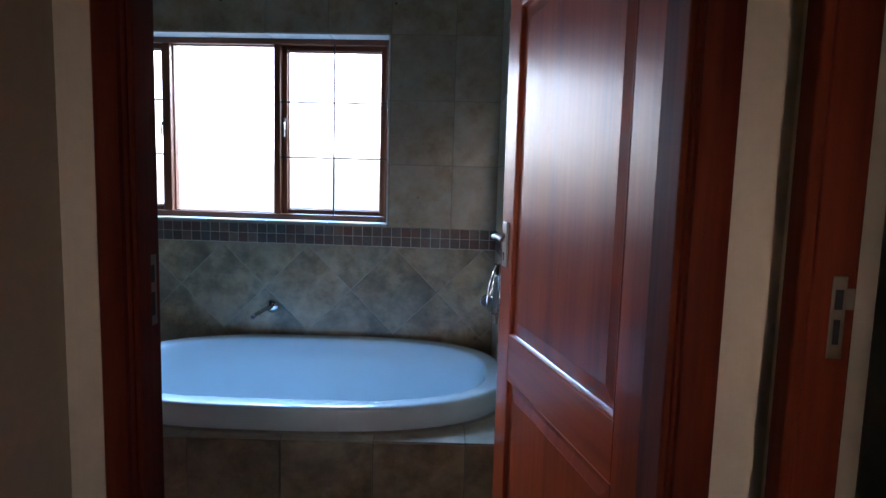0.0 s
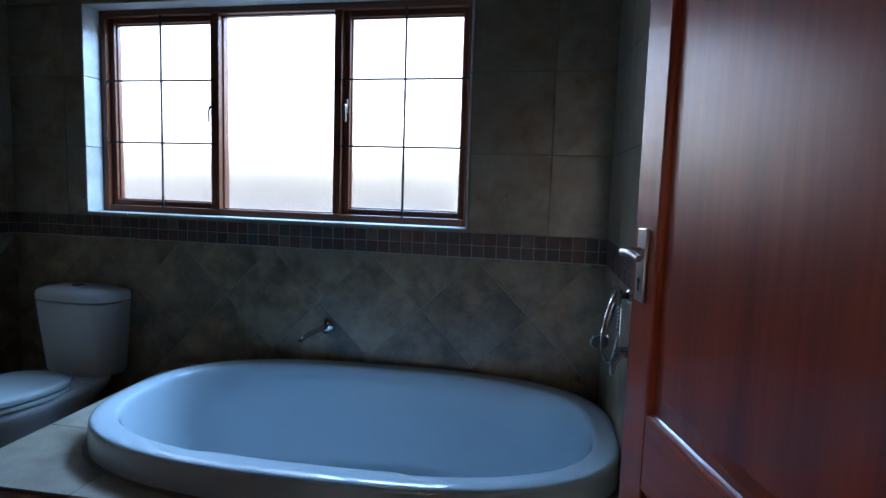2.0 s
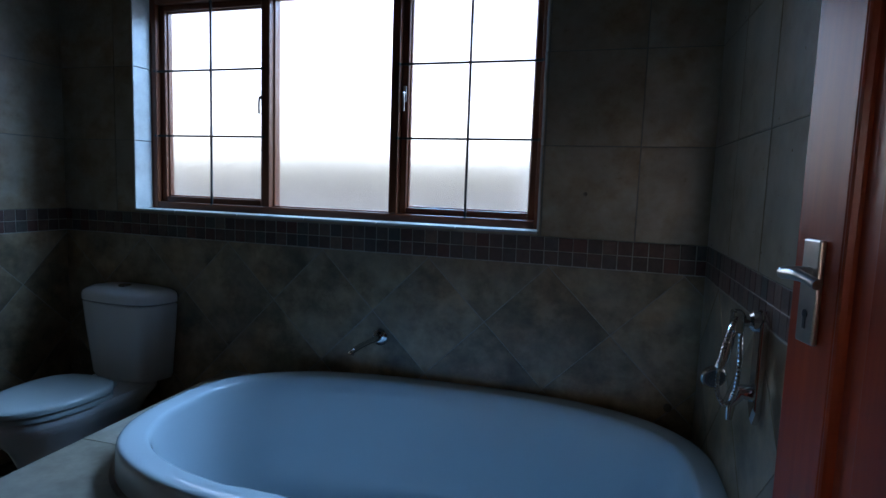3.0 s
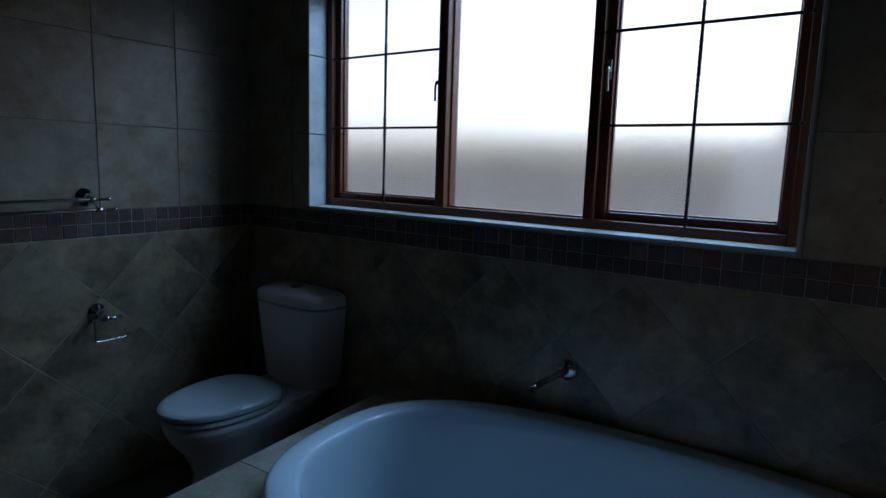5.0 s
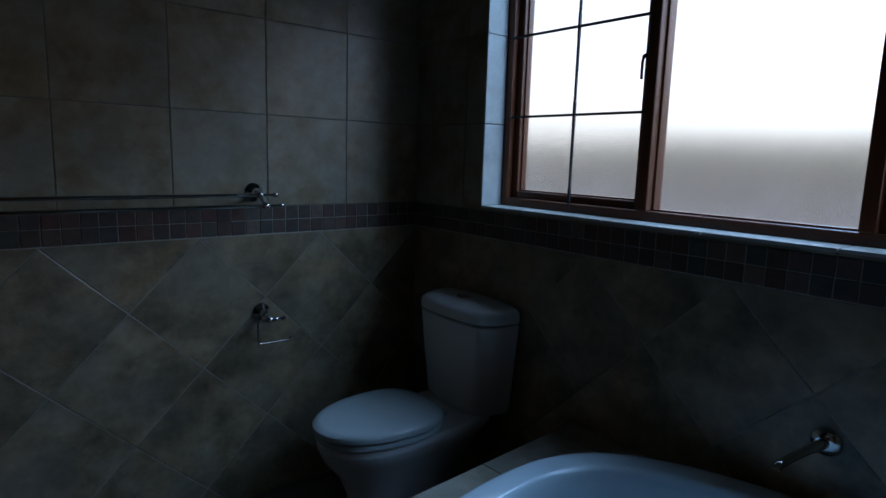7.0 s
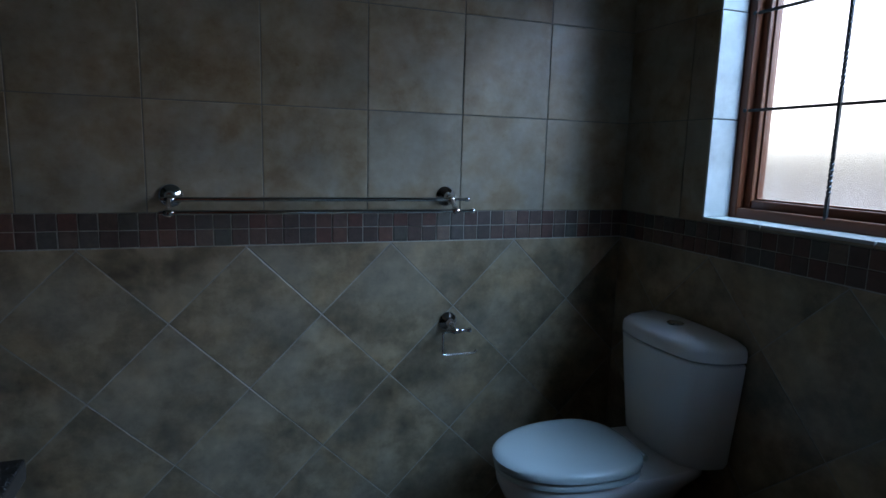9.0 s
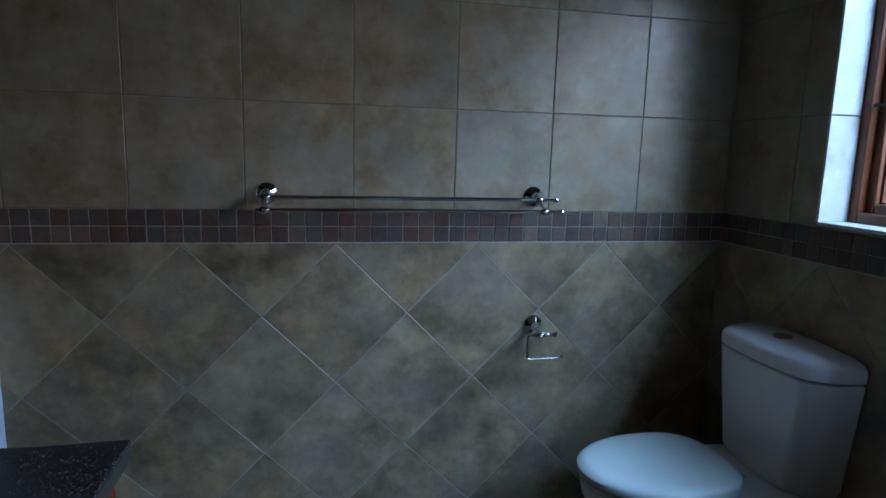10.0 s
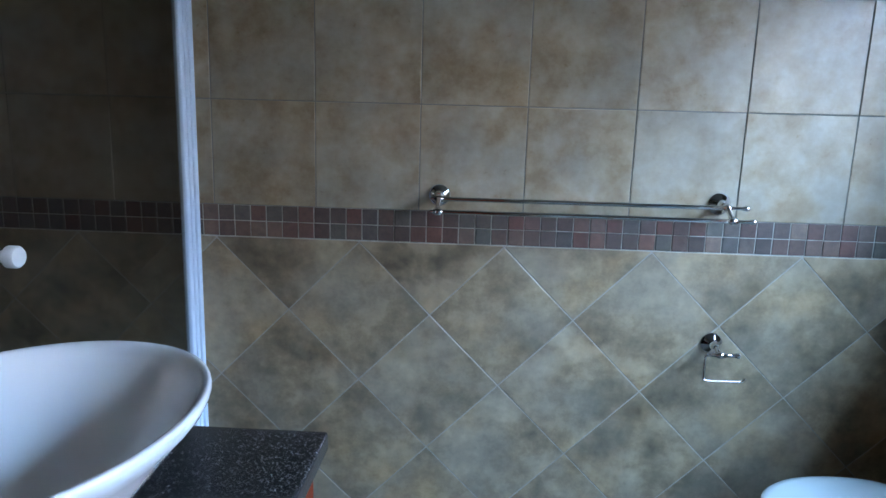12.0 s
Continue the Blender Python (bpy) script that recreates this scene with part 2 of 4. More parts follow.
def lathe(profile, n=28, origin=(0, 0, 0), axis="z"):
    """Turns (radius, height) pairs round an axis."""
    rings = []
    for r, h in profile:
        ring = []
        for i in range(n):
            a = 2 * math.pi * i / n
            c, s = r * math.cos(a), r * math.sin(a)
            p = {"z": (c, s, h), "x": (h, c, s), "y": (s, h, c)}[axis]
            ring.append(Vector(p) + Vector(origin))
        rings.append(ring)
    return loft(rings)


def tube(points, r, n=12):
    """A round bar along a line of points."""
    pts = [Vector(p) for p in points]
    rings, side = [], None
    for i, p in enumerate(pts):
        d = (pts[min(i + 1, len(pts) - 1)] - pts[max(i - 1, 0)]).normalized()
        if side is None:
            side = d.orthogonal().normalized()
        side = (side - d * side.dot(d)).normalized()
        up = d.cross(side)
        rr = r[i] if isinstance(r, (list, tuple)) else r
        rings.append([p + (side * math.cos(2 * math.pi * k / n) + up * math.sin(2 * math.pi * k / n)) * rr for k in range(n)])
    return loft(rings)


def spline(points, steps=8):
    pts = [Vector(p) for p in points]
    out = []
    for i in range(len(pts) - 1):
        a, b, c, d = pts[max(i - 1, 0)], pts[i], pts[i + 1], pts[min(i + 2, len(pts) - 1)]
        for k in range(steps):
            t = k / steps
            out.append(0.5 * (2 * b + (c - a) * t + (2 * a - 5 * b + 4 * c - d) * t * t + (3 * b - a - 3 * c + d) * t ** 3))
    return out + [pts[-1]]


def superellipse(cx, cy, a, b, z, p=2.6, n=72):
    out = []
    for i in range(n):
        t = 2 * math.pi * i / n
        c, s = math.cos(t), math.sin(t)
        out.append(Vector((cx + a * math.copysign(abs(c) ** (2 / p), c), cy + b * math.copysign(abs(s) ** (2 / p), s), z)))
    return out


def slab(poly, m, lo, hi, edge=0.0013):
    """A piece of cladding: a flat polygon (u, v) made thick from lo to hi along the plane's normal, with eased edges."""
    cu = sum(p[0] for p in poly) / len(poly)
    cv = sum(p[1] for p in poly) / len(poly)
    n = len(poly)

    def shrunk(d):
        out = []
        for i in range(n):
            a, b, c = Vector(poly[i - 1]), Vector(poly[i]), Vector(poly[(i + 1) % n])
            e1, e2 = (b - a).normalized(), (c - b).normalized()
            n1, n2 = Vector((-e1.y, e1.x)), Vector((-e2.y, e2.x))
            k = n1 + n2
            den = max(0.3, 1 + n1.dot(n2))
            out.append(b + k * (d / den))
        return out

    rings = [[Vector((p[0] - cu, p[1] - cv, lo)) for p in shrunk(0)], [Vector((p[0] - cu, p[1] - cv, hi - edge * 0.7)) for p in shrunk(0)],
             [Vector((p[0] - cu, p[1] - cv, hi)) for p in shrunk(edge)]]
    return loft(rings), m @ Matrix.Translation((cu, cv, 0))


def clip_rect(poly, u0, u1, v0, v1):
    def half(pl, f):
        out = []
        for i, p in enumerate(pl):
            q = pl[(i + 1) % len(pl)]
            fp, fq = f(p), f(q)
            if fp >= 0:
                out.append(p)
            if (fp > 0 > fq) or (fp < 0 < fq):
                k = fp / (fp - fq)
                out.append((p[0] + k * (q[0] - p[0]), p[1] + k * (q[1] - p[1])))
        return out
    for f in (lambda p: p[0] - u0, lambda p: u1 - p[0], lambda p: p[1] - v0, lambda p: v1 - p[1]):
        if poly:
            poly = half(poly, f)
    return poly


def area(poly):
    return 0.5 * sum(poly[i - 1][0] * p[1] - p[0] * poly[i - 1][1] for i, p in enumerate(poly))


shared = {}


def piece(name, poly, m, hi, mat, parent, lo=-0.002, jitter=0.0005):
    if len(poly) < 3 or area(poly) < 0.0004:
        return
    cu = sum(p[0] for p in poly) / len(poly)
    cv = sum(p[1] for p in poly) / len(poly)
    key = (mat.name, hi, tuple((round(p[0] - cu, 4), round(p[1] - cv, 4)) for p in poly))
    where = m @ Matrix.Translation((cu, cv, 0))
    if key not in shared:
        b, where = slab(poly, m, lo, hi)
        shared[key] = mesh_of(name, b, mat)
    ob = new(name, shared[key])
    ob.parent = parent
    r = random.uniform
    ob.matrix_world = where @ pose(0, 0, r(-jitter, jitter), r(-0.12, 0.12), r(-0.12, 0.12), 0)


T, J = 0.335, 0.0035
BAND0, BAND1, CEIL = 1.051, 1.155, 2.55
MOS = 0.0525


def clad(parent, m, u0, u1, vert0, diag0, hole=None, mosaic_shift=0.0, top=CEIL, skip_low=None):
    """Wall cladding in wall coordinates (u along the wall, v up): straight tiles above, a slate band, diagonal tiles below."""
    bed = part("grout_bed", box_bm(u0, u1, 0.001, BAND0 - 0.004, 0.004, 0.0068), M_GROUT_PALE, parent)
    bed.matrix_world = m
    band = part("band_grout", box_bm(u0, u1, BAND0 - 0.0035, BAND1 - 0.001, 0.004, 0.0066), M_GROUT_BAND, parent)
    band.matrix_world = m
    us = [vert0 + T * k for k in range(-12, 14)]
    vs = [BAND1 + T * k for k in range(5)]
    for a in us:
        for v in vs:
            cell = (max(a, u0), min(a + T, u1), v, min(v + T, top))
            if a + T - u1 > 0 and 0 < u1 - a < 0.06 or 0 < a + T - u0 < 0.06:
                continue
            if 0 < u1 - a - T < 0.06:
                cell = (cell[0], u1, cell[2], cell[3])
            if 0 < a - u0 < 0.06:
                cell = (u0, cell[1], cell[2], cell[3])
            if cell[1] - cell[0] < 0.01 or cell[3] - cell[2] < 0.01:
                continue
            for q in around(cell, hole):
                piece("tile", [(q[0] + J / 2, q[2] + J / 2), (q[1] - J / 2, q[2] + J / 2), (q[1] - J / 2, q[3] - J / 2), (q[0] + J / 2, q[3] - J / 2)],
                      m, 0.008, M_UPPER, parent)
    n = int((u1 - u0) / MOS) + 2
    for row in range(2):
        for k in range(n):
            a = u0 - mosaic_shift + k * MOS
            e = [random.uniform(0.0007, 0.0020) for _ in range(4)]
            q = (max(a, u0) + e[0], min(a + MOS, u1) - e[1])
            if q[1] - q[0] < 0.008:
                continue
            v = BAND0 + row * 0.052
            piece("mosaic_tile", [(q[0] + e[2] / 3, v + e[2]), (q[1], v + e[3]), (q[1] - e[3] / 3, v + 0.052 - e[2]), (q[0], v + 0.052 - e[3])],
                  m, 0.009, M_MOSAIC, parent, jitter=0.0008)
    h = T / math.sqrt(2)
    g = h - 0.0034 / math.sqrt(2)
    low = skip_low or (lambda u, v: False)
    for i in range(-16, 18):
        for j in range(0, 7):
            cu, cv = diag0 + i * h, BAND0 - 0.006 - j * h
            if (i + j) % 2 == 0:
                continue
            if low(cu, cv):
                continue
            poly = clip_rect([(cu - g, cv), (cu, cv - g), (cu + g, cv), (cu, cv + g)], u0 + 0.001, u1 - 0.001, 0.002, BAND0 - 0.003)
            piece("diagonal_tile", poly, m, 0.008, M_LOWER, parent)


def around(c, hole):
    if hole is None or c[1] <= hole[0] or c[0] >= hole[1] or c[3] <= hole[2] or c[2] >= hole[3]:
        return [c]
    out = []
    if c[0] < hole[0]:
        out.append((c[0], hole[0], c[2], c[3]))
    if c[1] > hole[1]:
        out.append((hole[1], c[1], c[2], c[3]))
    a, b = max(c[0], hole[0]), min(c[1], hole[1])
    if c[2] < hole[2]:
        out.append((a, b, c[2], hole[2]))
    if c[3] > hole[3]:
        out.append((a, b, hole[3], c[3]))
    return [o for o in out if o[1] - o[0] > 0.008 and o[3] - o[2] > 0.008]


def structure(name, bm, mat, label):
    return tagged(part(name, bm, mat), label, "structure", kind="structure")


# ---------------------------------------------------------------- the large structure
EAST, JOG, OUTER = 2.918, -1.30, 3.18
SKEW = 3.5  # degrees by which the bath, the east wall and the doorway stand out of square
WX0, WX1, WZ0, WZ1 = 0.432, 2.327, 1.168, 2.160
SOUTH, SOUTH2 = -2.235, -2.325
DX0, DX1, DH = 2.291, 3.115, 2.08
HALL0, HALL1 = 2.190, 3.262


def turned(ob, px, py, deg=SKEW):
    """Turns a finished piece of the setting, with all its parts, about an upright line."""
    ob.matrix_world = pose(px, py, 0, 0, 0, deg) @ Matrix.Translation((-px, -py, 0))


bm = bmesh.new()
box_bm(-0.15, WX0, -0.0055, 0.24, 0, CEIL, bm=bm)
box_bm(WX1, 3.5, -0.0055, 0.24, 0, CEIL, bm=bm)
box_bm(WX0, WX1, -0.0055, 0.24, 0, WZ0, bm=bm)
box_bm(WX0, WX1, -0.0055, 0.24, WZ1, CEIL, bm=bm)
wall_north = structure("wall_north", bm, M_GROUT, "tiled bathroom wall with a wide timber window")
wall_west = structure("wall_west", box_bm(-0.15, 0.0055, -3.55, -0.0055, 0, CEIL), M_GROUT, "tiled bathroom wall with slate mosaic band")
bm = box_bm(EAST - 0.0055, 3.5, JOG, 0.03, 0, CEIL)
box_bm(OUTER, 3.5, SOUTH - 0.07, JOG, 0, CEIL, bm=bm)
wall_east = structure("wall_east", bm, M_GROUT, "tiled bathroom wall at the end of the bath")
bm = box_bm(1.3, DX0 - 0.03, SOUTH2, SOUTH, 0, CEIL)
box_bm(DX1 + 0.03, 3.5, SOUTH2, SOUTH, 0, CEIL, bm=bm)
box_bm(DX0 - 0.03, DX1 + 0.03, SOUTH2, SOUTH, DH + 0.03, CEIL, bm=bm)
wall_south = structure("wall_south", bm, M_PLASTER, "cream plastered wall around the bathroom doorway")
wall_shower = structure("wall_shower_east", box_bm(1.3, 1.4, -3.55, SOUTH2, 0, CEIL), M_GROUT, "tiled wall beside the shower")
structure("wall_shower_south", box_bm(-0.15, 1.4, -3.65, -3.55, 0, CEIL), M_LOWER, "tiled back wall of the shower")
floor = structure("floor", box_bm(-0.15, 3.5, -3.65, 0.24, -0.12, -0.004), M_GROUT_DARK, "tiled bathroom floor")
structure("ceiling", box_bm(-0.15, 3.5, -3.65, 0.24, CEIL, CEIL + 0.1), M_CEILING, "plain bathroom ceiling, coloured dark to cut bounced light")
# passage outside the bathroom, with a second doorway in its side and daylight at its far end
structure("hall_floor", box_bm(HALL0 - 0.2, 4.6, -6.2, -3.65, -0.12, -0.002), M_CARPET, "hall floor")
structure("hall_floor_near", box_bm(3.5, 4.6, -3.65, 0.24, -0.12, -0.002), M_CARPET, "floor of the next room")
structure("hall_ceiling", box_bm(1.1, 4.6, -6.2, -3.65, CEIL, CEIL + 0.1), M_CEILING, "plain hall ceiling, coloured dark to cut bounced light")
structure("hall_ceiling_near", box_bm(3.5, 4.6, -3.65, 0.24, CEIL, CEIL + 0.1), M_CEILING, "plain next-room ceiling, coloured dark to cut bounced light")
structure("hall_wall_west", box_bm(HALL0 - 0.12, HALL0, -6.2, SOUTH2 + 0.02, 0, CEIL), M_PLASTER, "cream plastered hall wall")
bm = box_bm(HALL1, HALL1 + 0.1, -2.33, SOUTH2 + 0.09, 0, CEIL)
box_bm(HALL1, HALL1 + 0.1, -6.2, -3.29, 0, CEIL, bm=bm)
box_bm(HALL1, HALL1 + 0.1, -3.29, -2.33, DH, CEIL, bm=bm)
structure("hall_wall_east", bm, M_PLASTER, "cream plastered hall wall with a doorway")
bm = box_bm(HALL0 - 0.2, 2.85, -6.3, -6.2, 0, CEIL)
box_bm(3.22, 4.6, -6.3, -6.2, 0, CEIL, bm=bm)
box_bm(2.85, 3.22, -6.3, -6.2, 0, 1.2, bm=bm)
box_bm(2.85, 3.22, -6.3, -6.2, 1.9, CEIL, bm=bm)
structure("hall_wall_south", bm, M_PLASTER, "cream plastered end wall of the hall with a window opening")
# added slab beyond the hall; keeps direct sun off the window opening
structure("porch_ceiling", box_bm(0.6, 5.0, -11.5, -6.2, CEIL, CEIL + 0.1), M_CEILING, "unseen slab that keeps the sun out of the hall window")
structure("next_room_wall", box_bm(4.5, 4.6, -6.2, 0.24, 0, CEIL), M_PLASTER, "plain wall of the next room")
structure("next_room_wall_north", box_bm(3.5, 4.5, -1.2, -1.1, 0, CEIL), M_PLASTER, "plain wall of the next room")

# ---------------------------------------------------------------- window
FY = 0.098  # room face of the window's fixed frame


def casement(xa, xb, window, xm):
    """A side-hung sash of frosted glass behind iron bars that are fixed to the outer frame."""
    z0, z1, s = WZ0 + 0.036, WZ1 - 0.034, 0.029
    y0, y1 = FY + 0.028, FY + 0.082
    sash = part("sash", box_bm(xa, xa + s, y0, y1, z0, z1, 0.004), M_SASH, window, "varnished hardwood casement")
    part("stile", box_bm(xb - s, xb, y0, y1, z0, z1, 0.004), M_SASH, sash)
    part("rail", box_bm(xa + s, xb - s, y0 + 0.001, y1 - 0.001, z0, z0 + s, 0.004), M_SASH_H, sash)
    part("rail", box_bm(xa + s, xb - s, y0 + 0.001, y1 - 0.001, z1 - s, z1, 0.004), M_SASH_H, sash)
    p0, p1, q0, q1 = xa + s, xb - s, z0 + s, z1 - s
    for a, b, c, d, mat in ((p0, p0 + 0.006, q0, q1, M_SASH), (p1 - 0.006, p1, q0, q1, M_SASH), (p0 + 0.006, p1 - 0.006, q0, q0 + 0.006, M_SASH_H), (p0 + 0.006, p1 - 0.006, q1 - 0.006, q1, M_SASH_H)):
        part("bead", box_bm(a, b, y0 + 0.018, y0 + 0.034, c, d, 0.002), mat, sash)
    part("pane", box_bm(p0 - 0.005, p1 + 0.005, y0 + 0.034, y0 + 0.038, q0 - 0.005, q1 + 0.005), M_FROST, window, "frosted glass").visible_shadow = False
    yb = FY + 0.010
    for zc in (1.519, 1.819):
        part("glazing_bar", box_bm(xa - 0.012, xb + 0.008, yb - 0.004, yb + 0.004, zc - 0.0045, zc + 0.0045, 0.001), M_IRON, window, "thin black iron bar")
        for xe in (xa - 0.006, xb + 0.004):
            part("fixing_peg", lathe([(0.0, -0.012), (0.006, -0.012), (0.0075, -0.006), (0.0075, 0.004), (0.0, 0.004)], 12, (xe, yb, zc), "y"), M_IRON, window, "", 40)
    rings = []
    za, zb = WZ0 + 0.03, WZ1 - 0.03
    for i in range(121):
        z = za + (zb - za) * i / 120
        local = abs(((z - 1.22) / 0.30) % 1 - 0.5)
        a = 0 if local > 0.36 else (0.36 - local) * 30
        w = 0.0064
        rings.append([Vector((xm + w * math.cos(a + k * math.pi / 2 + 0.78), yb - 0.006 + w * math.sin(a + k * math.pi / 2 + 0.78), z)) for k in range(4)])
    part("twisted_bar", loft(rings), M_IRON, window, "twisted black iron bar")
    return sash


window = tagged(thing("window_1", "wide reddish hardwood window with frosted panes and iron bars", "window", (0, 0, 0)), kind="structure")
FB, FT = WZ0 + 0.038, WZ1 - 0.036
part("window_frame", box_bm(WX0, WX0 + 0.036, FY, FY + 0.09, WZ0, WZ1, 0.004), M_SASH, window)
part("window_frame", box_bm(WX1 - 0.036, WX1, FY, FY + 0.09, WZ0, WZ1, 0.004), M_SASH, window)
part("window_frame", box_bm(WX0 + 0.036, WX1 - 0.036, FY, FY + 0.09, WZ0, FB, 0.004), M_SASH_H, window)
part("window_frame", box_bm(WX0 + 0.036, WX1 - 0.036, FY, FY + 0.09, FT, WZ1, 0.004), M_SASH_H, window)
part("mullion", box_bm(1.052, 1.090, FY, FY + 0.09, FB, FT, 0.004), M_SASH, window)
part("mullion", box_bm(1.673, 1.711, FY, FY + 0.09, FB, FT, 0.004), M_SASH, window)
casement(WX0 + 0.034, 1.056, window, 0.777)
casement(1.712, WX1 - 0.036, window, 2.010)
part("pane", box_bm(1.086, 1.677, FY + 0.052, FY + 0.056, FB - 0.006, FT + 0.006), M_FROST, window, "frosted glass").visible_shadow = False
part("glazing_bead", box_bm(1.090, 1.097, FY + 0.034, FY + 0.052, FB, FT, 0.003), M_SASH, window)
part("glazing_bead", box_bm(1.666, 1.673, FY + 0.034, FY + 0.052, FB, FT, 0.003), M_SASH, window)
part("glazing_bead", box_bm(1.097, 1.666, FY + 0.034, FY + 0.052, FB, FB + 0.006, 0.003), M_SASH_H, window)
part("glazing_bead", box_bm(1.097, 1.666, FY + 0.034, FY + 0.052, FT - 0.006, FT, 0.003), M_SASH_H, window)


def sash_fastener(x, z, mat, mirror):
    y = FY + 0.028
    b = box_bm(x - 0.007, x + 0.007, y - 0.008, y, z - 0.03, z + 0.034, 0.002)
    join(b, tube(spline([(x, y - 0.006, z), (x, y - 0.022, z + 0.003), (x + 0.003 * mirror, y - 0.028, z - 0.018), (x + 0.004 * mirror, y - 0.026, z - 0.07)], 5), [0.0065] * 8 + [0.0046] * 8, 8))
    return part("fastener", b, mat, window, "window fastener", 50)


sash_fastener(1.040, 1.69, M_IRON, -1)
sash_fastener(1.727, 1.70, M_STEEL, 1)
# tiled reveal of the window
m_left = Matrix.Translation((WX0, 0, 0)) @ Matrix(((0, 0, 1, 0), (1, 0, 0, 0), (0, 1, 0, 0), (0, 0, 0, 1)))
m_right = Matrix.Translation((WX1, 0, 0)) @ Matrix(((0, 0, -1, 0), (-1, 0, 0, 0), (0, 1, 0, 0), (0, 0, 0, 1)))
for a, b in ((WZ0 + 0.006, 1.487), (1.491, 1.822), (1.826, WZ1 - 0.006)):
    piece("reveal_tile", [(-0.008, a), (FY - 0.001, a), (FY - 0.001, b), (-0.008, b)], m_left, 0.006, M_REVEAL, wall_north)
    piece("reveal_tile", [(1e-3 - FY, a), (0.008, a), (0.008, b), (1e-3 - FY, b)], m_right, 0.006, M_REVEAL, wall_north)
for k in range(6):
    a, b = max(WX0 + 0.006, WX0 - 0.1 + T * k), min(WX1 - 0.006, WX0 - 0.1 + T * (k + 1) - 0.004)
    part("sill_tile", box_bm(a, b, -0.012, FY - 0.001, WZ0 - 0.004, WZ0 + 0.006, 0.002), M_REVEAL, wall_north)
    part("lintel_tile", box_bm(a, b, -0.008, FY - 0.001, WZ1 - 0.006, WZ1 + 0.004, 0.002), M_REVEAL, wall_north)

# ---------------------------------------------------------------- bath deck and bath
DKX, DKY, DKZ = 0.978, -1.135, 0.460
BX, BY, BA, BB = 2.050, -0.552, 0.900, 0.534
BP = 2.7
deck = thing("bath_deck", "tiled masonry deck built round the sunken bath", "bath surround", (DKX, DKY, 0))
deck.matrix_world = Matrix.Identity(4)
part("front_wall", box_bm(DKX, EAST + 0.03, DKY, DKY + 0.06, 0, DKZ - 0.01), M_GROUT_DARK, deck)
part("side_wall", box_bm(DKX, DKX + 0.06, DKY + 0.06, 0.08, 0, DKZ - 0.01), M_GROUT_DARK, deck)


def deck_cells(x0, x1, y0, y1, z0, z1):
    """A tile of the deck with the bath's oval cut out of it."""
    b = bmesh.new()
    nx, ny = max(1, round((x1 - x0) / 0.02)), max(1, round((y1 - y0) / 0.02))
    keep = set()
    for i in range(nx):
        for j in range(ny):
            x, y = x0 + (i + 0.5) * (x1 - x0) / nx, y0 + (j + 0.5) * (y1 - y0) / ny
            if (abs(x - BX) / (BA - 0.035)) ** BP + (abs(y - BY) / (BB - 0.035)) ** BP > 1:
                keep.add((i, j))
    grid = {}

    def vert(i, j, z):
        if (i, j, z) not in grid:
            grid[i, j, z] = b.verts.new((x0 + i * (x1 - x0) / nx, y0 + j * (y1 - y0) / ny, z))
        return grid[i, j, z]
    for i, j in keep:
        b.faces.new([vert(i, j, z1), vert(i + 1, j, z1), vert(i + 1, j + 1, z1), vert(i, j + 1, z1)])
        for di, dj, e in ((-1, 0, ((i, j), (i, j + 1))), (1, 0, ((i + 1, j), (i + 1, j + 1))), (0, -1, ((i, j), (i + 1, j))), (0, 1, ((i, j + 1), (i + 1, j + 1)))):
            if (i + di, j + dj) not in keep:
                b.faces.new([vert(*e[0], z0), vert(*e[1], z0), vert(*e[1], z1), vert(*e[0], z1)])
    return b if keep else None


b = deck_cells(DKX + 0.004, EAST + 0.05, DKY + 0.004, 0.09, DKZ - 0.03, DKZ - 0.0035)
part("deck_bed", b, M_GROUT, deck)
xs = [DKX - 0.008, 1.402, 1.75, 2.09, 2.427, 2.763, EAST + 0.055]
ys = [DKY - 0.008, -0.733, -0.398, -0.063, 0.09]
for i in range(len(xs) - 1):
    for j in range(len(ys) - 1):
        b = deck_cells(xs[i] + 0.002, xs[i + 1] - 0.002, ys[j] + 0.002, ys[j + 1] - 0.002, DKZ - 0.008, DKZ)
        if b:
            part("deck_tile", b, M_DECK, deck)
m_front = Matrix.Translation((0, DKY, 0)) @ Matrix(((1, 0, 0, 0), (0, 0, -1, 0), (0, 1, 0, 0), (0, 0, 0, 1)))
m_side = Matrix.Translation((DKX, 0, 0)) @ Matrix(((0, 0, -1, 0), (-1, 0, 0, 0), (0, 1, 0, 0), (0, 0, 0, 1)))
for i in range(len(xs) - 1):
    for v0, v1 in ((0.004, 0.118), (0.122, DKZ - 0.01)):
        piece("tile", [(xs[i] + 0.002, v0), (xs[i + 1] - 0.002, v0), (xs[i + 1] - 0.002, v1), (xs[i] + 0.002, v1)], m_front, 0.008, M_LOWER, deck)
for j in range(len(ys) - 1):
    for v0, v1 in ((0.004, 0.118), (0.122, DKZ - 0.01)):
        piece("tile", [(-ys[j + 1] + 0.002, v0), (-ys[j] - 0.002, v0), (-ys[j] - 0.002, v1), (-ys[j + 1] + 0.002, v1)], m_side, 0.008, M_LOWER, deck)


def bath_ring(d, z, ledge=0.0):
    pts = superellipse(BX, BY, BA - d, BB - d, z, BP, 96)
    if ledge:
        for p in pts:
            if p.y < BY - 0.2:
                k = min(1, max(0, (0.30 - abs(p.x - BX + 0.02)) / 0.02))
                p.y += ledge * k
    return pts


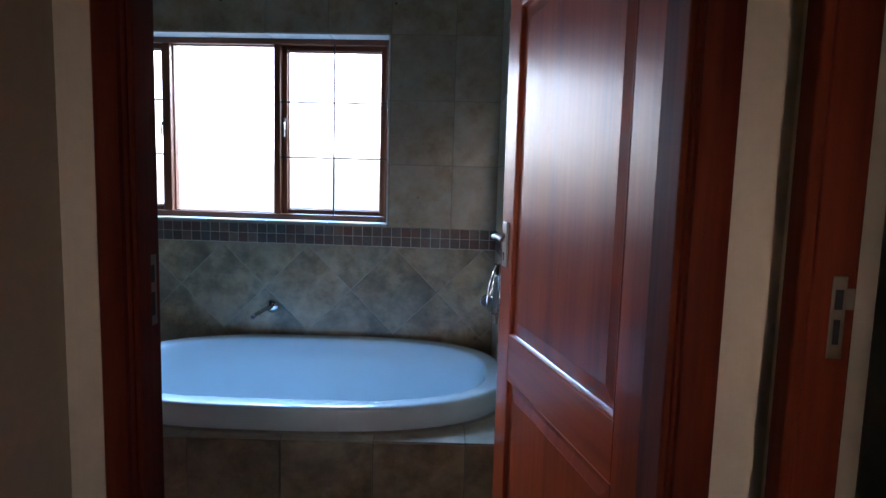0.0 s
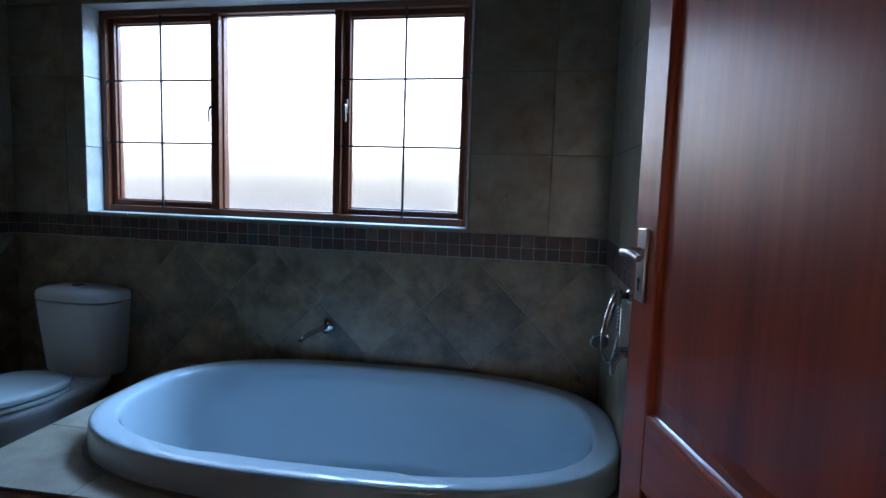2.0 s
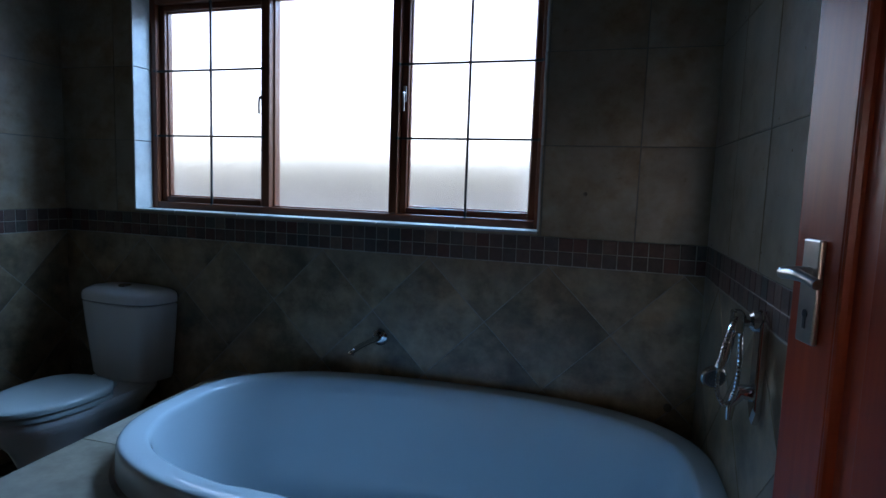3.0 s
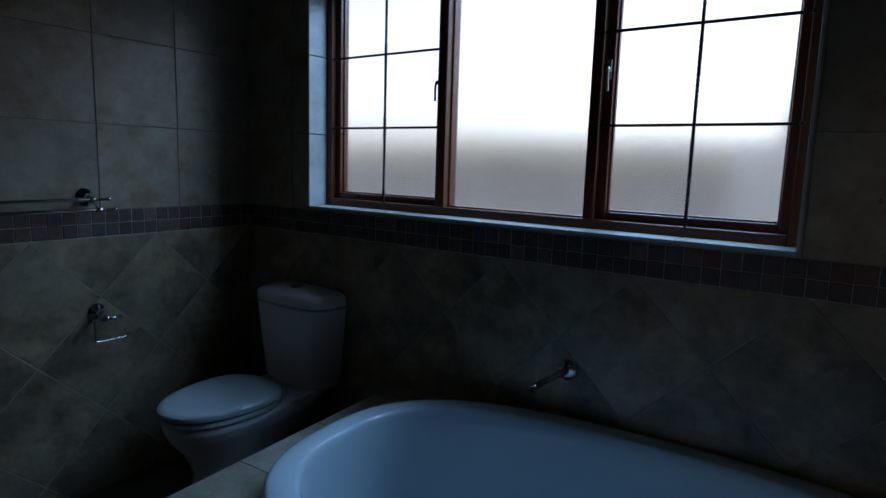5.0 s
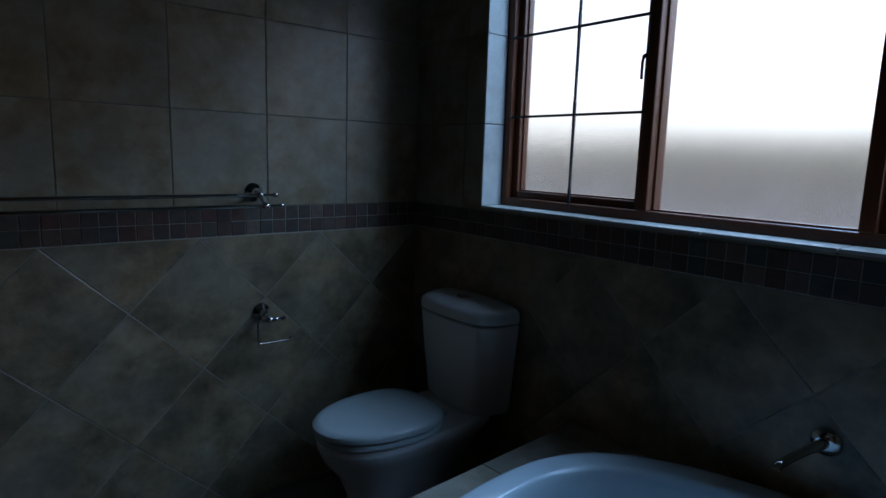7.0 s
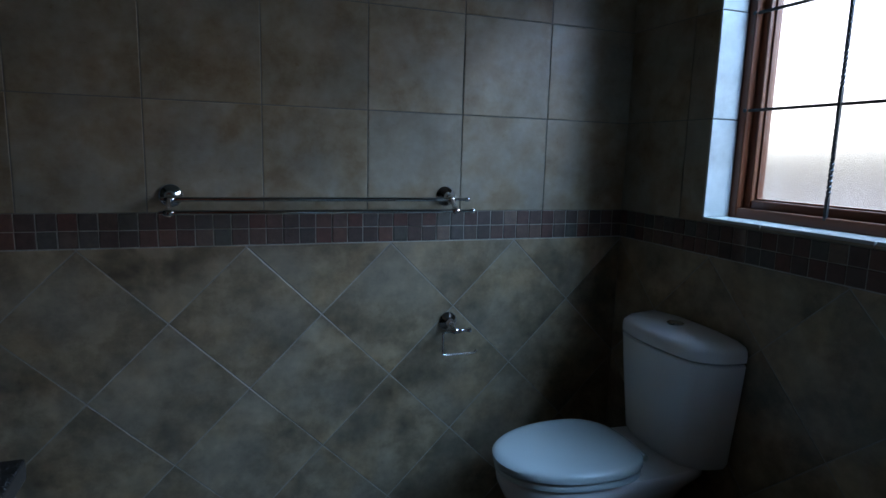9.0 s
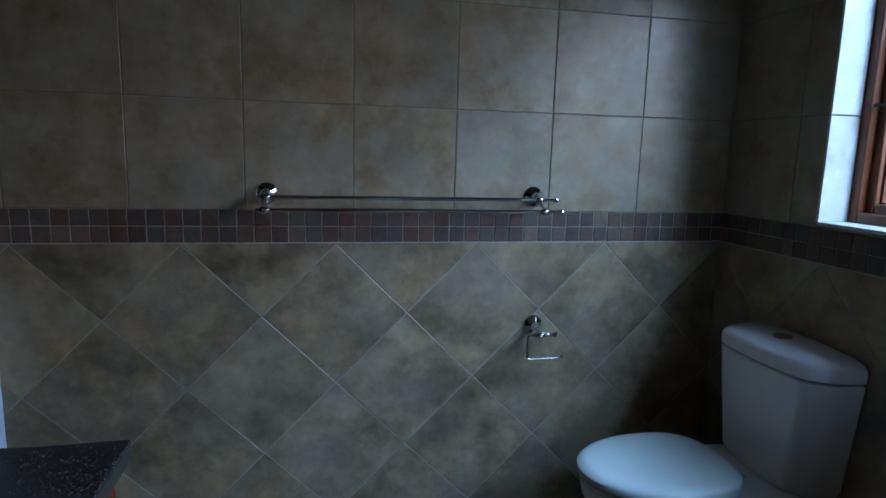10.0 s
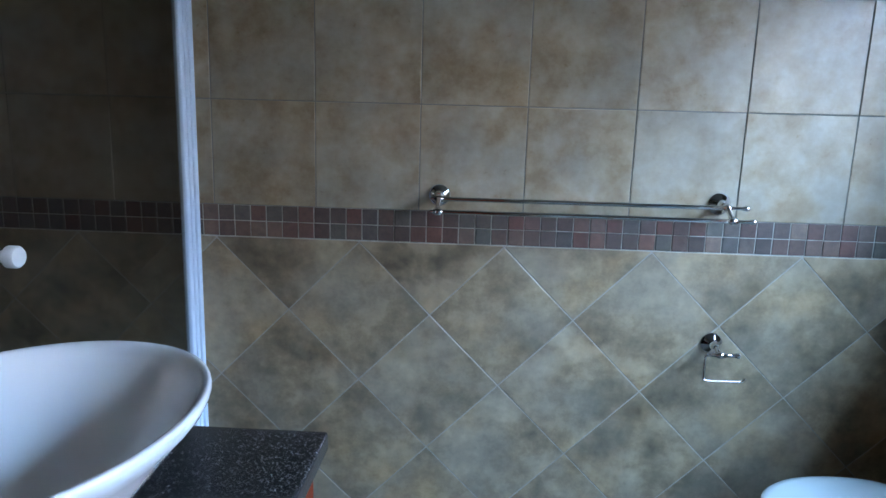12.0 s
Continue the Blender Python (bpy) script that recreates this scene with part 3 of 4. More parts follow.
bath = thing("bathtub", "large oval white drop-in bath with a raised lip", "bathtub", (0, 0, 0))
rim = [(0.012, DKZ + 0.001), (-0.006, DKZ + 0.003), (-0.008, DKZ + 0.010), (-0.006, DKZ + 0.04), (-0.003, DKZ + 0.078), (-0.001, DKZ + 0.087), (0.004, DKZ + 0.0935), (0.012, DKZ + 0.0965), (0.03, DKZ + 0.097)]
rings = [bath_ring(d, z) for d, z in rim]
rings += [bath_ring(0.068, DKZ + 0.0955, 0.012), bath_ring(0.075, DKZ + 0.093, 0.013), bath_ring(0.081, DKZ + 0.085, 0.013), bath_ring(0.086, DKZ + 0.07, 0.004), bath_ring(0.094, DKZ + 0.03), bath_ring(0.108, DKZ - 0.04),
          bath_ring(0.135, 0.30), bath_ring(0.165, 0.18), bath_ring(0.20, 0.12), bath_ring(0.26, 0.09), bath_ring(0.36, 0.08)]
part("basin", loft(rings, False, True), M_ACRYLIC, bath, "glossy white acrylic, its colour dimmed and cooled", 50)
part("waste", lathe([(0.0, 0.081), (0.03, 0.081), (0.034, 0.084), (0.02, 0.088), (0.0, 0.088)], 20, (BX, BY, 0)), M_CHROME, bath, "chrome waste", 40)
ring0, ring1 = superellipse(BX, BY, BA + 0.02, BB + 0.02, DKZ + 0.0005, BP, 96), superellipse(BX, BY, BA + 0.004, BB + 0.004, DKZ + 0.008, BP, 96)
part("sealant", loft([ring0, ring1], False, False), M_SEALANT, bath, "aged sealant joint")
turned(deck, 2.04, -0.57, 3.0)
turned(bath, 2.04, -0.57, 3.0)

# ---------------------------------------------------------------- toilet
def toilet():
    t = thing("toilet", "white two-piece toilet with closed lid beside the bath", "toilet", (0.446, 0, 0))

    def outline(back, side, front, y_side, y_front, y_bow, z):
        """Plan of the cistern: straight back, sides that lean in, angled front corners, bowed front."""
        half = [(back, -0.012), (back, -0.03), (side, y_side), (front, y_front), (front * 0.55, y_front + 0.72 * (y_bow - y_front)), (0.0, y_bow)]
        ring = [Vector((x, y, z)) for x, y in half] + [Vector((-x, y, z)) for x, y in reversed(half[:-1])]
        for _ in range(3):
            ring = [q for i, p in enumerate(ring) for q in (p * 0.82 + ring[(i + 1) % len(ring)] * 0.18, p * 0.18 + ring[(i + 1) % len(ring)] * 0.82)]
        return ring
    part("cistern", loft([outline(0.190, 0.178, 0.131, -0.09, -0.14, -0.155, 0.388), outline(0.202, 0.190, 0.144, -0.092, -0.15, -0.166, 0.412), outline(0.210, 0.200, 0.152, -0.096, -0.155, -0.172, 0.50),
                          outline(0.222, 0.212, 0.166, -0.10, -0.162, -0.182, 0.62), outline(0.232, 0.222, 0.178, -0.104, -0.167, -0.19, 0.742), outline(0.227, 0.217, 0.174, -0.102, -0.163, -0.186, 0.747)]), M_CERAMIC, t, "", 40)
    part("cistern_lid", loft([outline(0.227, 0.217, 0.174, -0.102, -0.163, -0.186, 0.751), outline(0.233, 0.223, 0.180, -0.105, -0.169, -0.192, 0.755), outline(0.234, 0.224, 0.181, -0.105, -0.169, -0.193, 0.778),
                              outline(0.231, 0.221, 0.178, -0.103, -0.165, -0.188, 0.793), outline(0.221, 0.210, 0.168, -0.098, -0.154, -0.175, 0.803), outline(0.188, 0.177, 0.136, -0.09, -0.135, -0.15, 0.812), outline(0.098, 0.089, 0.066, -0.08, -0.105, -0.115, 0.818)]), M_CERAMIC, t, "", 40)
    part("flush_button", lathe([(0.028, 0.812), (0.028, 0.822), (0.024, 0.825), (0.022, 0.823), (0.006, 0.826), (0.0, 0.826)], 24, (0, -0.09, 0)), M_CHROME, t, "chrome push button", 40)

    def egg(z, w, y0, y1, n=48, back=2.6):
        pts, cy, ly = [], -0.44, None
        for i in range(n):
            a = 2 * math.pi * i / n
            c, s = math.cos(a), math.sin(a)
            ry = (y1 - cy) if s > 0 else (cy - y0)
            p = back if s > 0 else 2.1
            pts.append(Vector((w / 2 * math.copysign(abs(c) ** (2 / p), c), cy + ry * math.copysign(abs(s) ** (2 / p), s), z)))
        return pts
    part("bowl", loft([egg(0.0, 0.22, -0.62, -0.12), egg(0.03, 0.215, -0.62, -0.12), egg(0.15, 0.20, -0.60, -0.10), egg(0.24, 0.25, -0.64, -0.05), egg(0.31, 0.31, -0.695, -0.03, back=3.5),
                       egg(0.352, 0.35, -0.712, -0.02, back=5), egg(0.378, 0.352, -0.714, -0.02, back=5), egg(0.387, 0.34, -0.706, -0.025, back=5)]), M_CERAMIC, t, "", 50)
    part("seat", loft([egg(0.388, 0.355, -0.712, -0.265), egg(0.391, 0.366, -0.720, -0.255), egg(0.406, 0.366, -0.720, -0.255), egg(0.410, 0.358, -0.714, -0.26)]), M_SEAT, t, "", 50)
    part("lid", loft([egg(0.414, 0.36, -0.716, -0.26), egg(0.417, 0.373, -0.727, -0.252), egg(0.434, 0.374, -0.728, -0.252), egg(0.442, 0.362, -0.718, -0.258),
                      egg(0.4455, 0.335, -0.698, -0.272), egg(0.447, 0.28, -0.655, -0.30), egg(0.448, 0.15, -0.55, -0.37)]), M_SEAT, t, "closed white lid", 50)
    for s in (-1, 1):
        part("hinge", lathe([(0.0, -0.022), (0.011, -0.022), (0.012, 0.0), (0.011, 0.022), (0.0, 0.022)], 14, (0.075 * s, -0.247, 0.412), "x"), M_SEAT, t, "", 50)
    return t


toilet()

# ---------------------------------------------------------------- taps and rails
spout = thing("bath_spout", "slim chrome wall spout above the bath", "bath spout", (0, 0, 0))
part("flange", lathe([(0.0, -0.008), (0.036, -0.008), (0.036, -0.013), (0.031, -0.019), (0.016, -0.024), (0.0, -0.024)], 32, (1.699, 0, 0.700), "y"), M_CHROME, spout, "", 40)
part("pipe", tube(spline([(1.699, -0.02, 0.700), (1.694, -0.06, 0.700), (1.678, -0.13, 0.694), (1.664, -0.19, 0.683), (1.661, -0.202, 0.672)], 6), [0.013] * 8 + [0.011] * 13 + [0.012] * 4, 14), M_CHROME, spout, "", 60)

screw = thing("wall_screw", "small screw and plug stuck in a wall tile", "screw", (0, 0, 0))
part("screw_head", lathe([(0.0, -0.008), (0.007, -0.008), (0.006, -0.012), (0.0, -0.013)], 12, (2.490, 0, 1.318), "y"), M_BRASS, screw, "", 40)


stud = thing("wall_stud", "small dull metal stud low on the tiled wall", "stud", (0, 0, 0))
part("stud_head", lathe([(0.0, -0.007), (0.014, -0.007), (0.014, -0.014), (0.008, -0.020), (0.0, -0.021)], 16, (2.822, 0, 0.568), "y"), M_BRASS, stud, "", 40)


for px, pz in ((1.429, 2.32), (2.356, 2.314)):
    plug = thing("wall_plug", "tiny dark screw plug in a wall tile", "wall plug", (0, 0, 0))
    part("plug_rim", lathe([(0.0, -0.007), (0.006, -0.007), (0.0055, -0.0095), (0.0, -0.0085)], 12, (px, 0, pz), "y"), M_DARK, plug, "", 40)


def bracket(parent, y, z):
    """Round wall flange with a turned post that stands out from the west wall."""
    part("flange", lathe([(0.0, 0.008), (0.034, 0.008), (0.035, 0.013), (0.030, 0.019), (0.017, 0.026), (0.0105, 0.034), (0.009, 0.05), (0.0, 0.05)], 24, (0, y, z), "x"), M_CHROME, parent, "", 40)


rail = thing("towel_rail", "double chrome towel rail on the tiled wall", "towel rail", (0, 0, 0))
ZR, Z0, Z1 = 1.208, 1.201, 1.166
YA, YB = -1.640, -0.757
for y in (YA, YB):
    bracket(rail, y, ZR)
    b = tube(spline([(0.04, y, ZR), (0.065, y, ZR - 0.002), (0.09, y, 1.188), (0.118, y, Z1)], 5), 0.0075, 10)
    for cx, cz in ((0.068, Z0), (0.118, Z1)):
        join(b, lathe([(0.0, -0.014), (0.008, -0.014), (0.0125, -0.006), (0.0125, 0.006), (0.008, 0.014), (0.0, 0.014)], 14, (cx, y, cz), "y"))
    part("arm", b, M_CHROME, rail, "", 50)
    s = 1 if y == YB else -1
    for cx, cz in ((0.068, Z0), (0.118, Z1)):
        part("finial", lathe([(0.0, 0.0), (0.006, 0.0), (0.0055, 0.036), (0.009, 0.042), (0.009, 0.052), (0.005, 0.058), (0.0, 0.059)] if s > 0 else
                             [(0.0, 0.0), (0.006, 0.0), (0.006, -0.012), (0.0, -0.014)], 12, (cx, y + 0.012 * s, cz), "y"), M_CHROME, rail, "", 50)
part("bar", tube([(0.068, YA, Z0), (0.068, YB, Z0)], 0.0072, 14), M_CHROME, rail, "", 50)
part("bar", tube([(0.118, YA, Z1), (0.118, YB, Z1)], 0.0072, 14), M_CHROME, rail, "", 50)

holder = thing("toilet_roll_holder", "empty chrome toilet roll holder on the tiled wall", "roll holder", (0, 0, 0))
bracket(holder, -0.734, 0.752)
part("arm", tube(spline([(0.04, -0.734, 0.752), (0.06, -0.732, 0.745), (0.075, -0.729, 0.735)], 5), 0.0075, 10), M_CHROME, holder, "", 50)
part("pivot", lathe([(0.0, -0.05), (0.007, -0.048), (0.007, -0.02), (0.012, -0.012), (0.012, 0.004), (0.007, 0.01), (0.006, 0.04), (0.0095, 0.045), (0.0095, 0.054), (0.0, 0.058)], 16, (0.075, -0.724, 0.733), "y"), M_CHROME, holder, "", 50)
part("wire", tube(spline([(0.075, -0.769, 0.733), (0.076, -0.775, 0.728), (0.078, -0.776, 0.70), (0.08, -0.776, 0.66), (0.081, -0.769, 0.65), (0.081, -0.709, 0.649), (0.081, -0.659, 0.65), (0.08, -0.647, 0.66)], 6), 0.0045, 10), M_CHROME, holder, "", 60)

# ---------------------------------------------------------------- hand shower on the east wall
hs = thing("hand_shower", "chrome bath mixer with hand shower and coiled hose", "hand shower", (0, 0, 0))
E0 = EAST - 0.008
part("wall_plate", loft([[Vector((E0 - d, -0.885 + s * a, 0.965 + s * b)) for a, b in ((0.0, -0.14), (0.024, -0.105), (0.026, 0.1), (0.012, 0.122), (-0.012, 0.122), (-0.026, 0.1), (-0.024, -0.105))] for d, s in ((0.0, 1.0), (0.012, 1.0), (0.018, 0.9))]), M_CHROME, hs, "", 30)
part("lever", tube([(E0 - 0.016, -0.89, 0.90), (E0 - 0.045, -0.89, 0.90), (E0 - 0.06, -0.892, 0.87), (E0 - 0.062, -0.895, 0.835)], [0.02, 0.018, 0.011, 0.007], 14), M_CHROME, hs, "", 50)
part("outlet", lathe([(0.0, 0.0), (0.022, 0.0), (0.022, -0.03), (0.014, -0.036), (0.012, -0.06), (0.0, -0.06)], 20, (E0, -0.885, 1.06), "x"), M_CHROME, hs, "", 40)
part("cradle", box_bm(E0 - 0.075, E0 - 0.05, -0.915, -0.875, 1.035, 1.085, 0.007, 3), M_CHROME, hs)
part("handle", tube(spline([(E0 - 0.06, -0.892, 1.075), (E0 - 0.072, -0.898, 1.03), (E0 - 0.082, -0.902, 0.985), (E0 - 0.094, -0.905, 0.95)], 6), [0.0085] * 8 + [0.0105] * 11, 14), M_CHROME, hs, "", 50)
turn = Matrix.Translation((E0 - 0.102, -0.908, 0.932)) @ Euler((radians(-68), radians(-25), 0)).to_matrix().to_4x4()
head = lathe([(0.0, 0.022), (0.013, 0.021), (0.024, 0.01), (0.028, 0.0), (0.026, -0.005), (0.0, -0.005)], 28)
bmesh.ops.transform(head, matrix=turn, verts=head.verts)
head = part("shower_head", head, M_CHROME, hs, "", 40)
plate = lathe([(0.0, -0.0052), (0.023, -0.0052), (0.022, -0.0075), (0.0, -0.0085)], 28)
for k in range(3):
    for i in range(6 * (k + 1)):
        w = i * math.pi / (3 * (k + 1))
        join(plate, lathe([(0.0, -0.007), (0.0013, -0.007), (0.001, -0.0108), (0.0, -0.011)], 6, (0.0062 * (k + 1) * math.cos(w), 0.0062 * (k + 1) * math.sin(w), 0)))
bmesh.ops.transform(plate, matrix=turn, verts=plate.verts)
part("spray_plate", plate, M_NOZZLE, head, "grey spray plate with small nozzles", 40)
loop = spline([(E0 - 0.045, -0.89, 1.065), (E0 - 0.062, -0.905, 1.078), (E0 - 0.082, -0.925, 1.04), (E0 - 0.098, -0.938, 0.975), (E0 - 0.10, -0.942, 0.915), (E0 - 0.084, -0.942, 0.885), (E0 - 0.066, -0.935, 0.90), (E0 - 0.056, -0.92, 0.965), (E0 - 0.056, -0.905, 1.045), (E0 - 0.06, -0.893, 1.078)], 16)
part("hose", tube(loop, [0.0056 if i % 2 else 0.0044 for i in range(len(loop))], 10), M_CHROME, hs)
turned(hs, EAST, 0.0)
hs.matrix_world = Matrix.Translation((-0.006, 0.10, 0)) @ hs.matrix_world
hook = thing("wall_hook", "small white plastic hook on the mosaic band", "hook", (0, 0, 0))
part("hook_body", lathe([(0.0, 0.0), (0.011, 0.0), (0.011, -0.006), (0.006, -0.014), (0.0, -0.015)], 16, (EAST - 0.008, -1.07, 1.145), "x"), M_WHITE, hook, "", 40)

turned(hook, EAST, 0.0)

# ---------------------------------------------------------------- vanity
VX0, VX1, VY, VZ = 1.052, 1.76, -1.757, 0.917
vanity = thing("vanity_cabinet", "dark red mahogany vanity cabinet under a granite top", "vanity", (0, 0, 0))
part("body", box_bm(VX0 + 0.03, VX1 - 0.02, SOUTH - 0.02, VY - 0.035, 0.1, VZ - 0.032, 0.003), M_JAMB, vanity)
part("plinth", box_bm(VX0 + 0.05, VX1 - 0.04, SOUTH + 0.004, VY - 0.09, 0.0, 0.1), M_JAMB, vanity)
for i in range(2):
    a = VX0 + 0.035 + i * 0.326
    d = part("door", box_bm(a, a + 0.32, VY - 0.035, VY - 0.015, 0.11, VZ - 0.045, 0.003), M_JAMB, vanity)
    part("panel", box_bm(a + 0.07, a + 0.25, VY - 0.016, VY - 0.009, 0.18, VZ - 0.115, 0.004), M_JAMB, d)
    part("knob", lathe([(0.0, 0.0), (0.006, 0.0), (0.006, 0.012), (0.014, 0.018), (0.01, 0.026), (0.0, 0.028)], 16, (a + (0.285 if i == 0 else 0.035), VY - 0.015, 0.62), "y"), M_STEEL, d, "", 40)
tagged(part("worktop", box_bm(VX0, VX1, SOUTH + 0.002, VY, VZ - 0.032, VZ, 0.005, 3), M_GRANITE), "polished black granite vanity top with eased edges", "worktop")

basin = thing("vessel_basin", "white oval vessel basin standing on granite", "basin", (0, 0, 0))
CX, CY, RX, RY, RZ = 1.335, -2.044, 0.240, 0.202, 1.069


def bowl_ring(k, z):
    return superellipse(CX, CY, RX * k, RY * k, z, 2.05, 64)


outer = [bowl_ring(0.40, VZ + 0.001), bowl_ring(0.43, VZ + 0.006), bowl_ring(0.58, VZ + 0.035), bowl_ring(0.74, VZ + 0.075), bowl_ring(0.90, VZ + 0.115), bowl_ring(0.97, RZ - 0.022), bowl_ring(0.992, RZ - 0.013), bowl_ring(1.0, RZ - 0.006), bowl_ring(0.993, RZ - 0.001),
         bowl_ring(0.975, RZ), bowl_ring(0.945, RZ - 0.003), bowl_ring(0.915, RZ - 0.012), bowl_ring(0.88, RZ - 0.027), bowl_ring(0.80, VZ + 0.100), bowl_ring(0.66, VZ + 0.064), bowl_ring(0.5, VZ + 0.036), bowl_ring(0.25, VZ + 0.019), bowl_ring(0.1, VZ + 0.016)]
part("bowl", loft(outer), M_CERAMIC, basin, "", 60)
part("waste", lathe([(0.0, VZ + 0.017), (0.024, VZ + 0.017), (0.024, VZ + 0.021), (0.0, VZ + 0.025)], 20, (CX, CY, 0)), M_CHROME, basin, "chrome waste", 40)

# ---------------------------------------------------------------- shower screen
screen = thing("shower_screen", "glass shower screen with white aluminium profile", "shower screen", (0, 0, 0))
SY = -2.445
part("wall_channel", box_bm(0.009, 0.034, SY - 0.022, SY + 0.022, 0.02, 2.1, 0.004), M_ALU, screen)
part("hinge_profile", box_bm(0.036, 0.056, SY - 0.017, SY + 0.017, 0.03, 2.09, 0.006, 3), M_ALU, screen)
part("stile", box_bm(0.058, 0.082, SY - 0.014, SY + 0.014, 0.03, 2.09, 0.006, 3), M_ALU, screen)
part("pane", box_bm(0.075, 1.295, SY - 0.003, SY + 0.003, 0.03, 2.09), M_SHOWER_GLASS, screen, "grey-tinted glass").visible_shadow = False
part("knob", lathe([(0.0, 0.003), (0.012, 0.003), (0.012, 0.014), (0.022, 0.018), (0.022, 0.034), (0.019, 0.038), (0.0, 0.039)], 24, (0.83, SY, 1.130), "y"), M_WHITE, screen, "round white knob", 40)

# ---------------------------------------------------------------- door and frames
def panel_door(w, h):
    """Two-panel timber door; the hinge edge at the origin, the leaf along +x, its near face at +y."""
    d = thing("door_1", "open varnished mahogany door with two raised panels", "door")
    t, st, top, lock0, lock1, bot = 0.04, 0.105, 0.12, 0.800, 0.932, 0.2
    part("stile", box_bm(0, st, -t / 2, t / 2, 0.012, h, 0.003), M_DOOR, d)
    part("stile", box_bm(w - st, w, -t / 2, t / 2, 0.012, h, 0.003), M_DOOR, d)
    for a, b in ((0.012, bot), (lock0, lock1), (h - top, h)):
        part("rail", box_bm(st + 0.0005, w - st - 0.0005, -t / 2 + 0.0005, t / 2 - 0.0005, a, b, 0.002), M_RAIL, d)
    for a, b in ((bot, lock0), (lock1, h - top)):
        p = part("panel", box_bm(st - 0.006, w - st + 0.006, -0.008, 0.008, a - 0.006, b + 0.006), M_DOOR, d)
        x0, x1 = st, w - st
        rings = []
        for ins, y in ((0.0, 0.0085), (0.020, 0.0086), (0.026, 0.0088), (0.052, 0.0128), (0.054, 0.0135)):
            rings.append([Vector((x0 + ins, y, a + ins)), Vector((x1 - ins, y, a + ins)), Vector((x1 - ins, y, b - ins)), Vector((x0 + ins, y, b - ins))])
        for side in (1, -1):
            part("raised_field", loft([[Vector((q.x, q.y * side, q.z)) for q in r] for r in rings]), M_DOOR, p)
            for (ax, az), (bx, bz) in (((x0, a), (x1, a)), ((x0, b), (x1, b)), ((x0, a), (x0, b)), ((x1, a), (x1, b))):
                ux, uz = (0.0, 0.012) if az == bz else (0.012, 0.0)
                cx, cz = ((x0 + x1) / 2 - ax, 0) if az != bz else (0, (a + b) / 2 - az)
                sx, sz = math.copysign(1, cx) if cx else 0, math.copysign(1, cz) if cz else 0
                prof = [(0.0, 0.004), (0.0, 0.0195), (0.003, 0.0205), (0.007, 0.019), (0.010, 0.0125), (0.013, 0.0085)]
                r0 = [Vector((ax + sx * k + (k if az == bz else 0), y * side, az + sz * k + (k if az != bz else 0))) for k, y in prof]
                r1 = [Vector((bx + sx * k - (k if az == bz else 0), y * side, bz + sz * k - (k if az != bz else 0))) for k, y in prof]
                part("moulding", loft([r0, r1], False, False), M_RAIL if az == bz else M_DOOR, p)
    zh = 1.212
    for side in (1, -1):
        y = t / 2 * side
        bp = box_bm(w - 0.074, w - 0.034, min(y, y + 0.009 * side), max(y, y + 0.009 * side), zh - 0.07, zh + 0.07, 0.003, 2)
        hp = part("handle_plate", bp, M_STEEL, d, "satin steel lock plate")
        lv = tube(spline([(w - 0.054, y + 0.008 * side, zh + 0.025), (w - 0.054, y + 0.036 * side, zh + 0.025), (w - 0.064, y + 0.046 * side, zh + 0.025), (w - 0.098, y + 0.046 * side, zh + 0.027), (w - 0.135, y + 0.043 * side, zh + 0.021)], 6),
                  [0.0085] * 12 + [0.0078] * 7 + [0.0068] * 6, 12)
        part("lever", lv, M_STEEL, hp, "", 50)
        kh = lathe([(0.0, 0.0), (0.006, 0.0), (0.006, 0.0008), (0.0, 0.0009)], 14, (0, 0, 0), "y")
        bmesh.ops.scale(kh, vec=(1, side, 1), verts=kh.verts)
        join(kh, box_bm(-0.003, 0.003, min(0, 0.0009 * side), max(0, 0.0009 * side), -0.02, -0.002))
        bmesh.ops.translate(kh, vec=(w - 0.054, y + 0.0092 * side, zh - 0.03), verts=kh.verts)
        part("keyhole", kh, M_DARK, hp)
    part("lock_face", box_bm(w - 0.0005, w + 0.0015, -0.011, 0.011, zh - 0.08, zh + 0.08), M_STEEL, d)
    for z in (0.25, 1.82):
        part("hinge", lathe([(0.0, -0.05), (0.008, -0.05), (0.008, 0.05), (0.0, 0.05)], 12, (-0.004, -t / 2 - 0.004, z)), M_STEEL, d, "", 40)
    return d


door = panel_door(0.878, 2.04)
door.matrix_world = pose(3.137, -2.115, 0, 0, 0, 105.2)

frame_1 = tagged(thing("door_frame_1", "dark mahogany door frame with rounded architrave", "door frame", (0, 0, 0)), kind="structure")


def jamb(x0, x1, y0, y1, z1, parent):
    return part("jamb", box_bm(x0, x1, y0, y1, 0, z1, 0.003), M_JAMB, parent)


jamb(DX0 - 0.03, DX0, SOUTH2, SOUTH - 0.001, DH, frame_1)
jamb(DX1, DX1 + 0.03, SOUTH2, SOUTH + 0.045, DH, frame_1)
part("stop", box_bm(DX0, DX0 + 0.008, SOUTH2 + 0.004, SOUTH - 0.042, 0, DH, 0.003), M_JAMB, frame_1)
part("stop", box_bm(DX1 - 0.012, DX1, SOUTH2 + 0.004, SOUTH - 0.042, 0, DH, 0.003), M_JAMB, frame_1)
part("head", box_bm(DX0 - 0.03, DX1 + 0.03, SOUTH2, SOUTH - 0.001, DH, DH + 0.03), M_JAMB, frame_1)


